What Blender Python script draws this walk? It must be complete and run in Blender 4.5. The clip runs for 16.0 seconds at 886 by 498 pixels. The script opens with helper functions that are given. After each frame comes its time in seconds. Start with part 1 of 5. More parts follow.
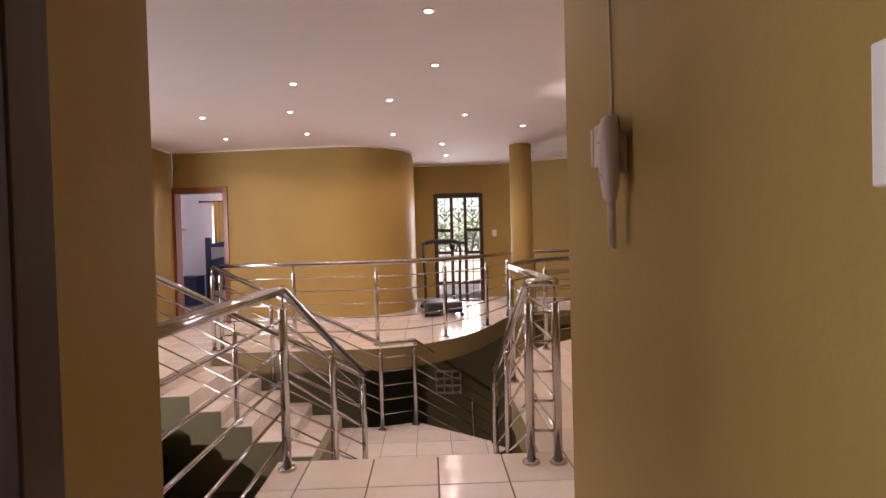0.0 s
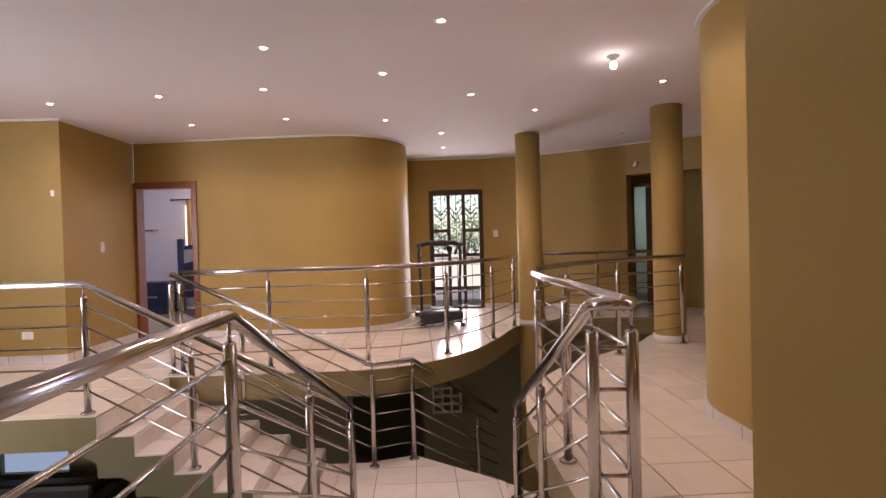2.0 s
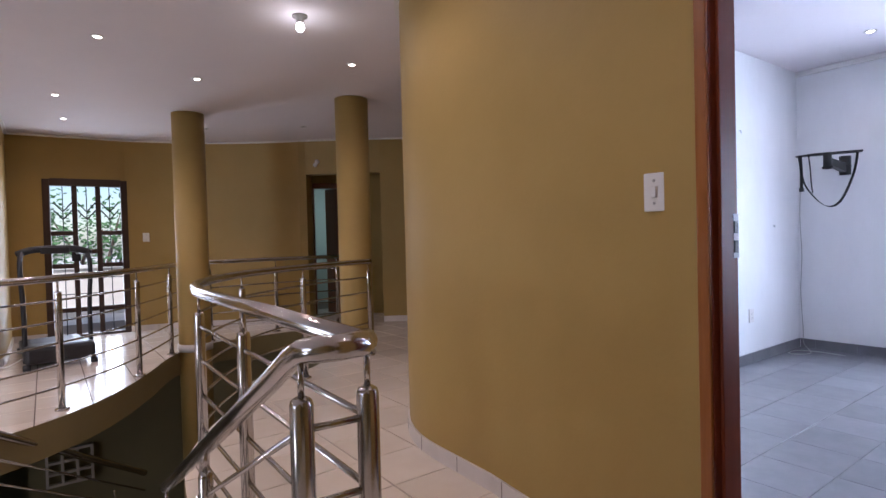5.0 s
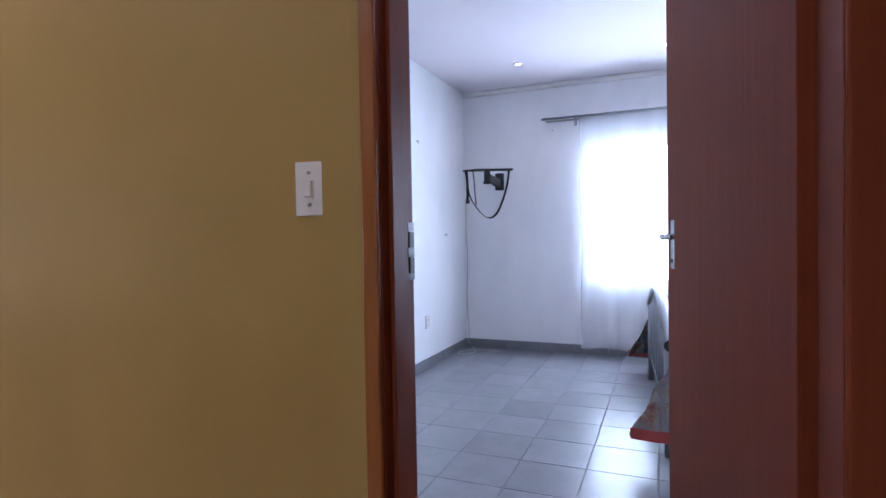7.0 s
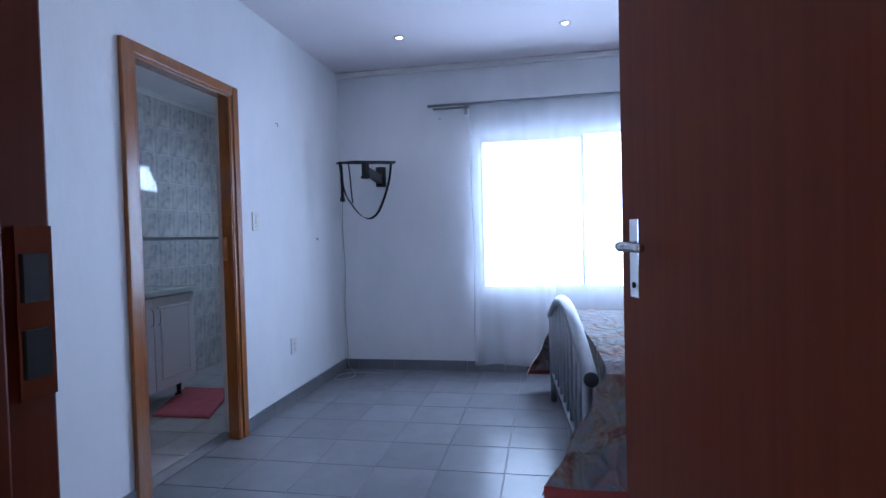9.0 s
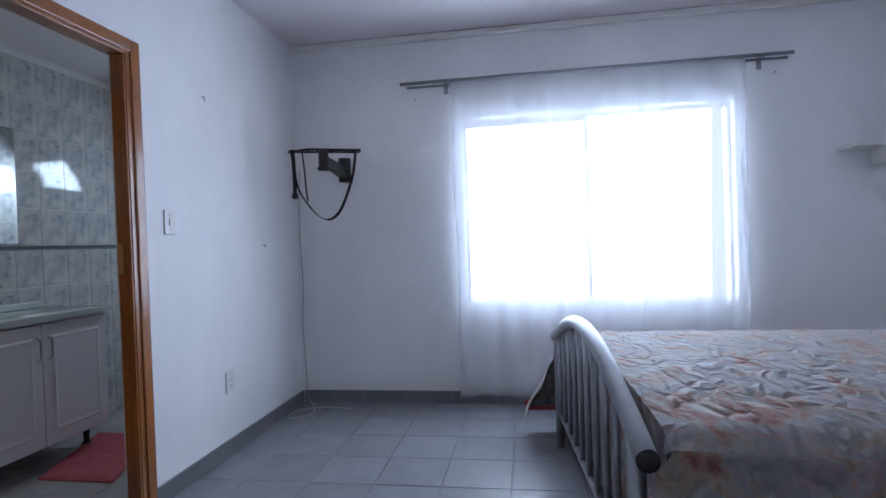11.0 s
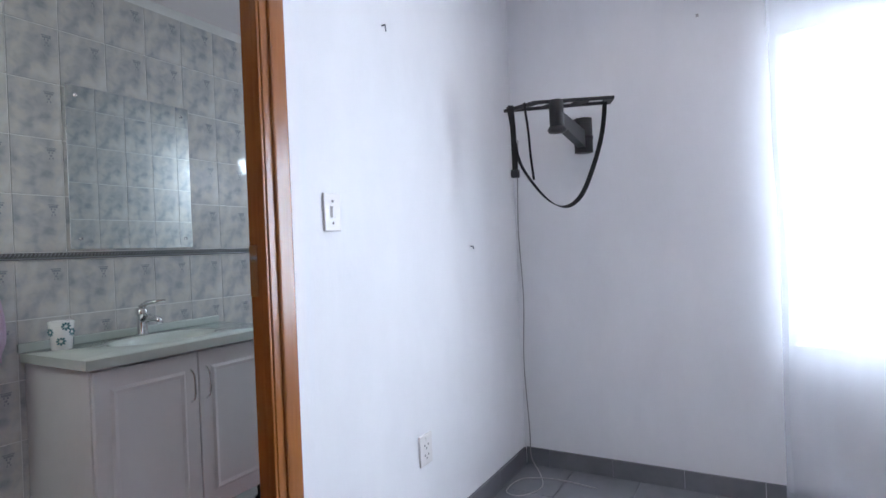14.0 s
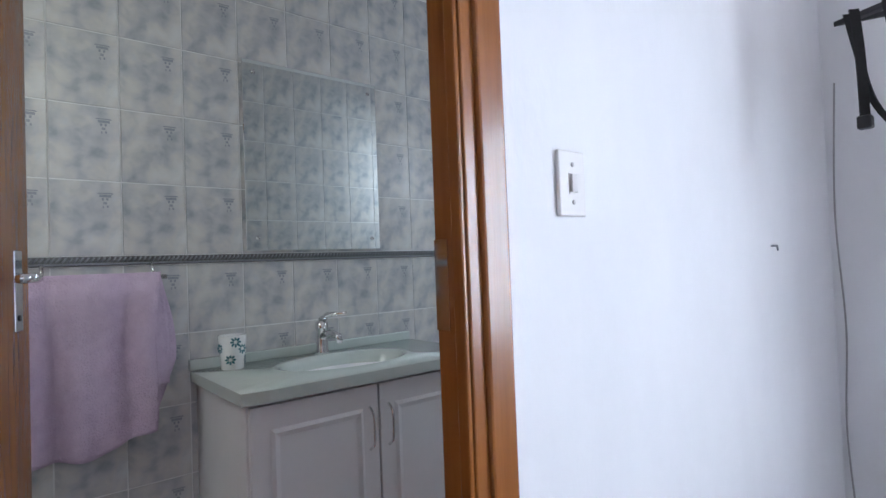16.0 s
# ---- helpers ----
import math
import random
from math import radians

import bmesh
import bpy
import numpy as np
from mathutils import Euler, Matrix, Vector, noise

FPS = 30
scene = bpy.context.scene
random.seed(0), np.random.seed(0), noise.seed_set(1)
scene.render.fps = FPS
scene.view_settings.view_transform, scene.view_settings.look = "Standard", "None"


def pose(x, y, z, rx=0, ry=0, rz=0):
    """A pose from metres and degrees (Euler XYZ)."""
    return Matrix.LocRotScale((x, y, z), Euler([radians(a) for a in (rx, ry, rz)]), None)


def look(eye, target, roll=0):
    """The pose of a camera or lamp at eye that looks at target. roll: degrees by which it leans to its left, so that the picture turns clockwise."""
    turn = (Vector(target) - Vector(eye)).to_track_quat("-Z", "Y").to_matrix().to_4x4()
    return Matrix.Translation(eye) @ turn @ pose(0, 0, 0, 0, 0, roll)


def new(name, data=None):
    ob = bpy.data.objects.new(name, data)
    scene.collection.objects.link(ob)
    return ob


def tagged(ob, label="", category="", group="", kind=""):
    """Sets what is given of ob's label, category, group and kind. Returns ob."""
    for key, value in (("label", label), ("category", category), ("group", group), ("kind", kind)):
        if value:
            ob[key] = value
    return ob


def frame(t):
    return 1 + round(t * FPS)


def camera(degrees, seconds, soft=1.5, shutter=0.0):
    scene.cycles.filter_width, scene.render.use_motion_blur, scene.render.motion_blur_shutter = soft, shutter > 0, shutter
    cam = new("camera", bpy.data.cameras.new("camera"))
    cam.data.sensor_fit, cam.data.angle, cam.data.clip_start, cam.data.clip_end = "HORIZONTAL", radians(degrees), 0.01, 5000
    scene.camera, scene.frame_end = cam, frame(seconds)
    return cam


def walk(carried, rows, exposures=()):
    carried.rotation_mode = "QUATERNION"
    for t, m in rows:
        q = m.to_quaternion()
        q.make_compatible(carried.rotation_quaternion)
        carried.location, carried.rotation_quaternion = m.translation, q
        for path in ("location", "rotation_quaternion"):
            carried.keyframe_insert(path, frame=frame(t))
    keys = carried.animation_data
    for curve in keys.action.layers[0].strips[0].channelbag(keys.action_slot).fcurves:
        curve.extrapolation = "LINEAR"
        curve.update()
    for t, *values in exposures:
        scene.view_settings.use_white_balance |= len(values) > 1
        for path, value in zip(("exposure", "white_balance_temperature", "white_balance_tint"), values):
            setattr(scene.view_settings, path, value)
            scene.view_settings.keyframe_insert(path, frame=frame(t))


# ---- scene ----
cam = camera(78.5, 16.0)

# seconds, stops, kelvin, tint
EXPOSURES = [(0, 1.25, 6950, 24), (1.5, 1.1, 6850, 24), (3, 1.12, 6450, 22), (4.5, 0.8, 6000, 20), (5.2, 0.85, 5600, 16), (7.3, 0.5, 5450, 15), (8, 0.15, 5200, 13), (9, -0.27, 5000, 12), (11.4, -0.25, 5850, 11), (13, 0.38, 6150, 11), (14.5, 0.72, 6300, 11), (15, 0.85, 6350, 11), (15.5, 0.78, 6300, 11), (16, 0.62, 6250, 11)]
PATH = [
    (0, (0.845, 0.851, 1.183), (0.896, 2.85, 1.146), -1.5),
    (0.5, (0.817, 1.094, 1.182), (0.877, 3.093, 1.148), -1.6),
    (1, (0.787, 1.308, 1.178), (0.856, 3.307, 1.147), -1.7),
    (1.5, (0.773, 1.548, 1.184), (0.847, 3.547, 1.154), -1.6),
    (2, (0.742, 1.758, 1.183), (0.834, 3.756, 1.15), -1.6),
    (2.5, (0.734, 1.955, 1.188), (0.886, 3.949, 1.157), -1.6),
    (3, (0.771, 2.129, 1.18), (1.051, 4.109, 1.146), -1.6),
    (3.5, (0.83, 2.313, 1.188), (1.258, 4.266, 1.148), -1.7),
    (4, (0.827, 2.409, 1.157), (1.451, 4.308, 1.12), -1.8),
    (4.5, (0.869, 2.538, 1.164), (1.781, 4.317, 1.125), -1.6),
    (5, (0.957, 2.639, 1.153), (2.14, 4.251, 1.113), -1.5),
    (5.2, (0.995, 2.663, 1.155), (2.277, 4.198, 1.114), -1.4),
    (7.3, (1.584, 2.908, 1.175), (3.468, 3.576, 1.127), -1.1),
    (7.5, (1.66, 2.93, 1.184), (3.561, 3.548, 1.134), -1.2),
    (8, (1.851, 2.986, 1.185), (3.78, 3.51, 1.134), -1.3),
    (8.5, (2.026, 3.011, 1.183), (3.974, 3.46, 1.135), -1.4),
    (9, (2.212, 3.024, 1.185), (4.176, 3.398, 1.136), -1.5),
    (9.2, (2.298, 3.02, 1.186), (4.266, 3.37, 1.137), -1.5),
    (11.3, (3.11, 3.151, 1.16), (5.086, 3.463, 1.138), -2.1),
    (11.5, (3.176, 3.159, 1.16), (5.148, 3.492, 1.141), -2.1),
    (12, (3.373, 3.228, 1.174), (5.332, 3.629, 1.152), -2.1),
    (12.5, (3.561, 3.316, 1.171), (5.498, 3.813, 1.155), -2.3),
    (13, (3.775, 3.422, 1.169), (5.668, 4.069, 1.161), -2.4),
    (13.5, (3.959, 3.547, 1.166), (5.773, 4.389, 1.167), -2.5),
    (14, (4.115, 3.71, 1.174), (5.845, 4.714, 1.179), -2.5),
    (14.5, (4.254, 3.858, 1.174), (5.893, 5.003, 1.189), -2.6),
    (15, (4.399, 3.989, 1.179), (5.927, 5.279, 1.214), -2.2),
    (15.5, (4.496, 4.1, 1.176), (5.894, 5.53, 1.223), -2.2),
    (16, (4.598, 4.247, 1.173), (5.873, 5.787, 1.226), -2.2),
]
walk(cam, [(t, look(eye, target, roll)) for t, eye, target, roll in PATH], EXPOSURES)

# ---- light ----
world = bpy.data.worlds.new("world")
scene.world = world
world.use_nodes = True
wn = world.node_tree
sky = wn.nodes.new("ShaderNodeTexSky")
sky.sky_type, sky.sun_disc, sky.sun_elevation, sky.sun_rotation = "NISHITA", False, radians(48), radians(200)
wn.links.new(sky.outputs[0], wn.nodes["Background"].inputs[0])
wn.nodes["Background"].inputs[1].default_value = 0.09
sun = new("sun", bpy.data.lights.new("sun", "SUN"))
sun.data.energy, sun.data.angle, sun.data.color = 3.0, radians(0.6), (1.0, 0.95, 0.88)
sun.matrix_world = pose(0, 0, 8, 42, 0, -20)


def area(name, m, w, h, energy, color):
    ob = new(name, bpy.data.lights.new(name, "AREA"))
    ob.data.shape, ob.data.size, ob.data.size_y, ob.data.energy, ob.data.color = "RECTANGLE", w, h, energy, color
    ob.matrix_world = m
    return ob


# daylight standing in the window openings; lamps added without a known source are noted
area("bedroom_daylight", look((7.25, 2.70, 1.40), (5.0, 2.70, 1.2)), 1.8, 1.4, 84, (0.76, 0.86, 1.0))
area("bathroom_daylight", look((7.13, 5.32, 1.77), (5.7, 5.15, 0.8)), 0.34, 0.44, 11, (0.74, 0.89, 1.0))
# added lamp with no known source, lightens the bathroom from the west
area("bathroom_side_fill", look((4.14, 5.72, 1.75), (5.6, 5.1, 0.9)), 0.55, 0.75, 5, (0.92, 1.0, 0.94))
# added lamp inside the unseen side room, brightens the near corridor wall
area("side_room_fill", look((-0.58, 1.6, 1.2), (1.3, 1.6, 1.2)), 0.5, 1.5, 11.0, (0.86, 0.93, 1.0))
# lamp of an assumed west window, aimed at the far drum wall
area("stair_side_fill", look((-4.97, 3.9, 1.45), (-0.4, 8.6, 1.1)), 2.2, 1.5, 30, (0.88, 0.94, 1.0)).data.spread = radians(122)
area("gate_daylight", look((1.42, 11.22, 1.0), (1.3, 8.0, 0.4)), 0.7, 1.8, 22, (0.90, 0.95, 1.0))
area("far_room_daylight", look((-2.9, 12.36, 1.5), (-3.2, 10.0, 1.0)), 0.9, 1.1, 60, (0.9, 0.95, 1.0))
# added lamp at the unseen lower west wall, where no window is built
area("lower_fill", look((-6.45, 4.6, -1.4), (0.5, 7.5, -1.6)), 1.6, 1.0, 60, (0.95, 0.93, 0.9))

# ---- materials ----


def mat(name, color, rough=0.5, metal=0.0, color2=None, scale=8.0, bump=0.0, bump_scale=60.0, spec=0.5, coat=0.0, vary=0.0,
        stretch=(1, 1, 1), trans=0.0, emit=0.0, blotch=0.5):
    """A surface with two scales of variation: broad blotches between two colours and a fine grain in the relief."""
    m = bpy.data.materials.new(name)
    m.use_nodes = True
    n, l = m.node_tree.nodes, m.node_tree.links
    b = n["Principled BSDF"]
    b.inputs["Base Color"].default_value = (*color, 1)
    b.inputs["Roughness"].default_value, b.inputs["Metallic"].default_value = rough, metal
    b.inputs["Specular IOR Level"].default_value, b.inputs["Coat Weight"].default_value = spec, coat
    b.inputs["Coat Roughness"].default_value = 0.12
    b.inputs["Transmission Weight"].default_value = trans
    tc = n.new("ShaderNodeTexCoord")
    mp = n.new("ShaderNodeMapping")
    mp.inputs["Scale"].default_value = stretch
    l.new(tc.outputs["Object"], mp.inputs[0])
    if color2:
        t = n.new("ShaderNodeTexNoise")
        t.inputs["Scale"].default_value, t.inputs["Detail"].default_value = scale, 6
        t.inputs["Roughness"].default_value = 0.62
        l.new(mp.outputs[0], t.inputs[0])
        r = n.new("ShaderNodeValToRGB")
        r.color_ramp.elements[0].position, r.color_ramp.elements[1].position = 0.5 - blotch / 2, 0.5 + blotch / 2
        r.color_ramp.elements[0].color, r.color_ramp.elements[1].color = (*color, 1), (*color2, 1)
        l.new(t.outputs[0], r.inputs[0])
        out = r.outputs[0]
        if vary:
            info = n.new("ShaderNodeObjectInfo")
            add = n.new("ShaderNodeVectorMath")
            sc = n.new("ShaderNodeVectorMath")
            sc.operation = "SCALE"
            sc.inputs[3].default_value = 37.0
            cmb = n.new("ShaderNodeCombineXYZ")
            l.new(info.outputs["Random"], cmb.inputs[0])
            l.new(info.outputs["Random"], cmb.inputs[2])
            l.new(cmb.outputs[0], sc.inputs[0])
            l.new(mp.outputs[0], add.inputs[0])
            l.new(sc.outputs[0], add.inputs[1])
            l.new(add.outputs[0], t.inputs[0])
            hsv = n.new("ShaderNodeHueSaturation")
            mr = n.new("ShaderNodeMapRange")
            mr.inputs[3].default_value, mr.inputs[4].default_value = 1 - vary, 1 + vary
            l.new(info.outputs["Random"], mr.inputs[0])
            l.new(mr.outputs[0], hsv.inputs["Value"])
            l.new(out, hsv.inputs["Color"])
            out = hsv.outputs[0]
        l.new(out, b.inputs["Base Color"])
        rr = n.new("ShaderNodeMapRange")
        rr.inputs[3].default_value, rr.inputs[4].default_value = max(0.02, rough * 0.96), min(1, rough * 1.04)
        l.new(t.outputs[0], rr.inputs[0])
        l.new(rr.outputs[0], b.inputs["Roughness"])
    if bump:
        f = n.new("ShaderNodeTexNoise")
        f.inputs["Scale"].default_value, f.inputs["Detail"].default_value = bump_scale, 4
        l.new(mp.outputs[0], f.inputs[0])
        bp = n.new("ShaderNodeBump")
        bp.inputs["Strength"].default_value, bp.inputs["Distance"].default_value = bump, 0.01
        l.new(f.outputs[0], bp.inputs["Height"])
        l.new(bp.outputs[0], b.inputs["Normal"])
    if emit:
        b.inputs["Emission Color"].default_value = (*color, 1)
        b.inputs["Emission Strength"].default_value = emit
    return m


OCHRE = mat("ochre_paint", (0.345, 0.228, 0.070), 0.5, color2=(0.40, 0.270, 0.090), scale=1.3, bump=0.10, bump_scale=45, spec=0.22)
FASCIA = mat("olive_ochre_paint", (0.24, 0.185, 0.085), 0.55, color2=(0.29, 0.225, 0.105), scale=1.4, bump=0.08, bump_scale=50)
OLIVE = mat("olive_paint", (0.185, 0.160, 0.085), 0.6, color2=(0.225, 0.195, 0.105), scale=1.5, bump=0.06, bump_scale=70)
WHITE_WALL = mat("white_wall_paint", (0.76, 0.755, 0.765), 0.6, color2=(0.87, 0.865, 0.87), scale=1.9, stretch=(1, 1, 0.45), bump=0.10, bump_scale=50, spec=0.3)
CEILING = mat("ceiling_paint", (0.76, 0.71, 0.735), 0.8, color2=(0.81, 0.76, 0.78), scale=0.8, bump=0.05, bump_scale=40, spec=0.2)
CORNICE = mat("cornice_paint", (0.72, 0.70, 0.68), 0.7, color2=(0.78, 0.76, 0.74), scale=4)
TILE_HALL = mat("cream_floor_tile", (0.74, 0.645, 0.54), 0.16, color2=(0.82, 0.74, 0.65), scale=3.5, vary=0.04, spec=0.5, bump=0.02, bump_scale=9)
TILE_STEP = mat("cream_step_tile", (0.72, 0.64, 0.56), 0.22, color2=(0.83, 0.77, 0.71), scale=5, vary=0.05)
GROUT = mat("dark_grout", (0.12, 0.095, 0.075), 0.9, color2=(0.18, 0.14, 0.11), scale=12)
TILE_BED = mat("grey_floor_tile", (0.215, 0.22, 0.24), 0.25, color2=(0.262, 0.262, 0.28), scale=7, vary=0.06, blotch=0.5, bump=0.02, bump_scale=12)
TILE_BATH = mat("pale_beige_grey_floor_tile", (0.36, 0.34, 0.34), 0.3, color2=(0.50, 0.47, 0.46), scale=9, vary=0.06)
GROUT_BED = mat("pale_grout", (0.29, 0.29, 0.30), 0.9, color2=(0.21, 0.21, 0.22), scale=10)
SKIRT_HALL = mat("cream_skirting_tile", (0.60, 0.54, 0.50), 0.3, color2=(0.70, 0.64, 0.60), scale=6, vary=0.04)
SKIRT_BED = mat("grey_skirting_tile", (0.15, 0.15, 0.165), 0.35, color2=(0.20, 0.20, 0.215), scale=6, vary=0.05)
STEEL = mat("polished_steel", (0.50, 0.475, 0.455), 0.18, 1.0, color2=(0.58, 0.55, 0.525), scale=5, bump=0.02, bump_scale=30)
CHROME = mat("chrome", (0.75, 0.75, 0.76), 0.08, 1.0)
BRUSHED = mat("grey_powder_coat", (0.27, 0.28, 0.30), 0.36, 0.75, color2=(0.34, 0.35, 0.37), scale=14)
BLACK = mat("black_plastic", (0.012, 0.012, 0.014), 0.45, color2=(0.02, 0.02, 0.022), scale=20)
STRAP = mat("black_webbing", (0.006, 0.006, 0.007), 0.8, bump=0.1, bump_scale=300)
PLASTIC = mat("white_plastic", (0.74, 0.71, 0.69), 0.35, color2=(0.78, 0.75, 0.73), scale=10)
SLOT = mat("grey_plastic_slot", (0.42, 0.40, 0.39), 0.5)
IVORY = mat("pinkish_white_plastic", (0.58, 0.47, 0.43), 0.35, color2=(0.62, 0.51, 0.47), scale=9)
WOOD = mat("orange_varnished_wood", (0.24, 0.075, 0.014), 0.26, color2=(0.33, 0.12, 0.025), scale=9, stretch=(6, 6, 0.35), coat=0.4, bump=0.04, bump_scale=40)
WOOD_HALL = mat("red_varnished_wood", (0.17, 0.048, 0.016), 0.28, color2=(0.25, 0.08, 0.025), scale=9, stretch=(6, 6, 0.35), coat=0.3, bump=0.04, bump_scale=40)
WOOD_DOOR = mat("dark_red_door_veneer", (0.15, 0.030, 0.010), 0.5, color2=(0.20, 0.046, 0.016), scale=7, stretch=(9, 9, 0.25), spec=0.15, bump=0.03, bump_scale=50)
WOOD_DARK = mat("dark_stained_wood", (0.035, 0.016, 0.010), 0.4, color2=(0.055, 0.026, 0.016), scale=8, stretch=(6, 6, 0.4))
IRON = mat("black_iron", (0.012, 0.010, 0.012), 0.5, 0.3, color2=(0.02, 0.018, 0.02), scale=10)
GROUT_WHITE = mat("white_grout", (0.82, 0.82, 0.81), 0.8, color2=(0.74, 0.73, 0.72), scale=14)
VANITY = mat("white_foil_cabinet", (0.82, 0.80, 0.82), 0.4, color2=(0.86, 0.84, 0.86), scale=5)
BASIN = mat("grey_green_marble_resin", (0.56, 0.62, 0.59), 0.12, color2=(0.65, 0.70, 0.67), scale=5, coat=0.5)
MIRROR = mat("mirror_glass", (0.86, 0.89, 0.88), 0.015, 1.0)
TOWEL = mat("lilac_terry", (0.60, 0.45, 0.60), 0.95, color2=(0.72, 0.57, 0.71), scale=30, bump=0.6, bump_scale=170, spec=0.1)
MAT_PINK = mat("pink_bath_mat", (0.50, 0.12, 0.15), 0.95, color2=(0.58, 0.17, 0.19), scale=18, bump=0.8, bump_scale=160, spec=0.1)
MUG = mat("white_glaze", (0.80, 0.80, 0.80), 0.15, coat=0.5)
TEAL = mat("teal_glaze", (0.02, 0.16, 0.20), 0.2)
NAVY = mat("navy_painted_wood", (0.012, 0.02, 0.06), 0.5, color2=(0.02, 0.03, 0.085), scale=6)
AMBER = mat("amber_curtain", (0.60, 0.36, 0.12), 0.9, color2=(0.68, 0.44, 0.18), scale=10, stretch=(8, 8, 1))
LEATHER = mat("black_leather", (0.010, 0.009, 0.009), 0.42, color2=(0.018, 0.016, 0.016), scale=6, bump=0.15, bump_scale=60)
PAVING = mat("pale_paving", (0.50, 0.47, 0.42), 0.9, color2=(0.60, 0.57, 0.52), scale=2)
GARDEN_WALL = mat("pale_garden_wall", (0.55, 0.50, 0.44), 0.9, color2=(0.64, 0.58, 0.52), scale=2)
LEAF = mat("leaf_green", (0.035, 0.10, 0.03), 0.6, color2=(0.08, 0.17, 0.05), scale=3)
BARK = mat("bark", (0.10, 0.07, 0.05), 0.9, color2=(0.15, 0.11, 0.08), scale=10, bump=0.5)
LAMP_ON = mat("lit_lamp_glass", (1.0, 0.88, 0.72), 0.4, emit=14.0)
BULB_ON = mat("lit_bulb_glass", (1.0, 0.97, 0.92), 0.4, emit=14.0)
LAMP_OFF = mat("unlit_lamp_glass", (0.32, 0.30, 0.29), 0.25)
LAMP_RIM = mat("lamp_rim_paint", (0.66, 0.62, 0.60), 0.35)
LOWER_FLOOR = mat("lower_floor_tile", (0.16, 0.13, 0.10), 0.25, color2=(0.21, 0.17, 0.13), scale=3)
ROOM_WHITE = mat("pale_lilac_wall_paint", (0.62, 0.60, 0.66), 0.7, color2=(0.67, 0.65, 0.70), scale=2)
ROOM_MINT = mat("pale_mint_wall_paint", (0.42, 0.52, 0.48), 0.7, color2=(0.47, 0.57, 0.53), scale=2)
WIRE = mat("grey_cable", (0.35, 0.34, 0.33), 0.6)
TUBE_RUBBER = mat("treadmill_belt", (0.02, 0.02, 0.022), 0.6, color2=(0.03, 0.03, 0.03), scale=30)
SILVER = mat("silver_plastic", (0.30, 0.31, 0.33), 0.35, 0.6)


def quilt_material():
    m = bpy.data.materials.new("floral_quilt")
    m.use_nodes = True
    n, l = m.node_tree.nodes, m.node_tree.links
    b = n["Principled BSDF"]
    b.inputs["Roughness"].default_value, b.inputs["Specular IOR Level"].default_value = 0.7, 0.3
    b.inputs["Sheen Weight"].default_value, b.inputs["Sheen Roughness"].default_value = 0.15, 0.4
    tc = n.new("ShaderNodeTexCoord")
    t = n.new("ShaderNodeTexNoise")
    t.inputs["Scale"].default_value, t.inputs["Detail"].default_value, t.inputs["Distortion"].default_value = 4.6, 9, 0.5
    t.inputs["Roughness"].default_value = 0.72
    l.new(tc.outputs["Object"], t.inputs[0])
    r = n.new("ShaderNodeValToRGB")
    stops = ((0.31, (0.10, 0.052, 0.034)), (0.39, (0.24, 0.100, 0.085)), (0.45, (0.25, 0.195, 0.155)), (0.50, (0.25, 0.232, 0.222)), (0.55, (0.205, 0.200, 0.222)), (0.60, (0.29, 0.185, 0.190)), (0.66, (0.23, 0.195, 0.125)), (0.75, (0.13, 0.085, 0.045)))
    while len(r.color_ramp.elements) < len(stops):
        r.color_ramp.elements.new(0.5)
    for e, (p, c) in zip(r.color_ramp.elements, stops):
        e.position, e.color = p, (*c, 1)
    l.new(t.outputs[0], r.inputs[0])
    l.new(r.outputs[0], b.inputs["Base Color"])
    mp, wob, add = n.new("ShaderNodeMapping"), n.new("ShaderNodeTexNoise"), n.new("ShaderNodeVectorMath")
    mp.inputs["Scale"].default_value = (4.2, 16.0, 9.0)
    wob.inputs["Scale"].default_value, wob.inputs["Detail"].default_value = 5.0, 3
    f, rm = n.new("ShaderNodeTexVoronoi"), n.new("ShaderNodeMapRange")
    f.feature = "DISTANCE_TO_EDGE"
    f.inputs["Scale"].default_value = 1.0
    rm.interpolation_type = "SMOOTHSTEP"
    rm.inputs[1].default_value, rm.inputs[2].default_value = 0.0, 0.30
    sc2 = n.new("ShaderNodeVectorMath")
    sc2.operation = "SCALE"
    sc2.inputs[3].default_value = 2.2
    l.new(tc.outputs["Object"], mp.inputs[0])
    l.new(tc.outputs["Object"], wob.inputs[0])
    l.new(wob.outputs["Color"], sc2.inputs[0])
    l.new(mp.outputs[0], add.inputs[0])
    l.new(sc2.outputs[0], add.inputs[1])
    l.new(add.outputs[0], f.inputs[0])
    l.new(f.outputs[0], rm.inputs[0])
    bp = n.new("ShaderNodeBump")
    bp.inputs["Strength"].default_value, bp.inputs["Distance"].default_value = 0.85, 0.013
    l.new(rm.outputs[0], bp.inputs["Height"])
    l.new(bp.outputs[0], b.inputs["Normal"])
    return m


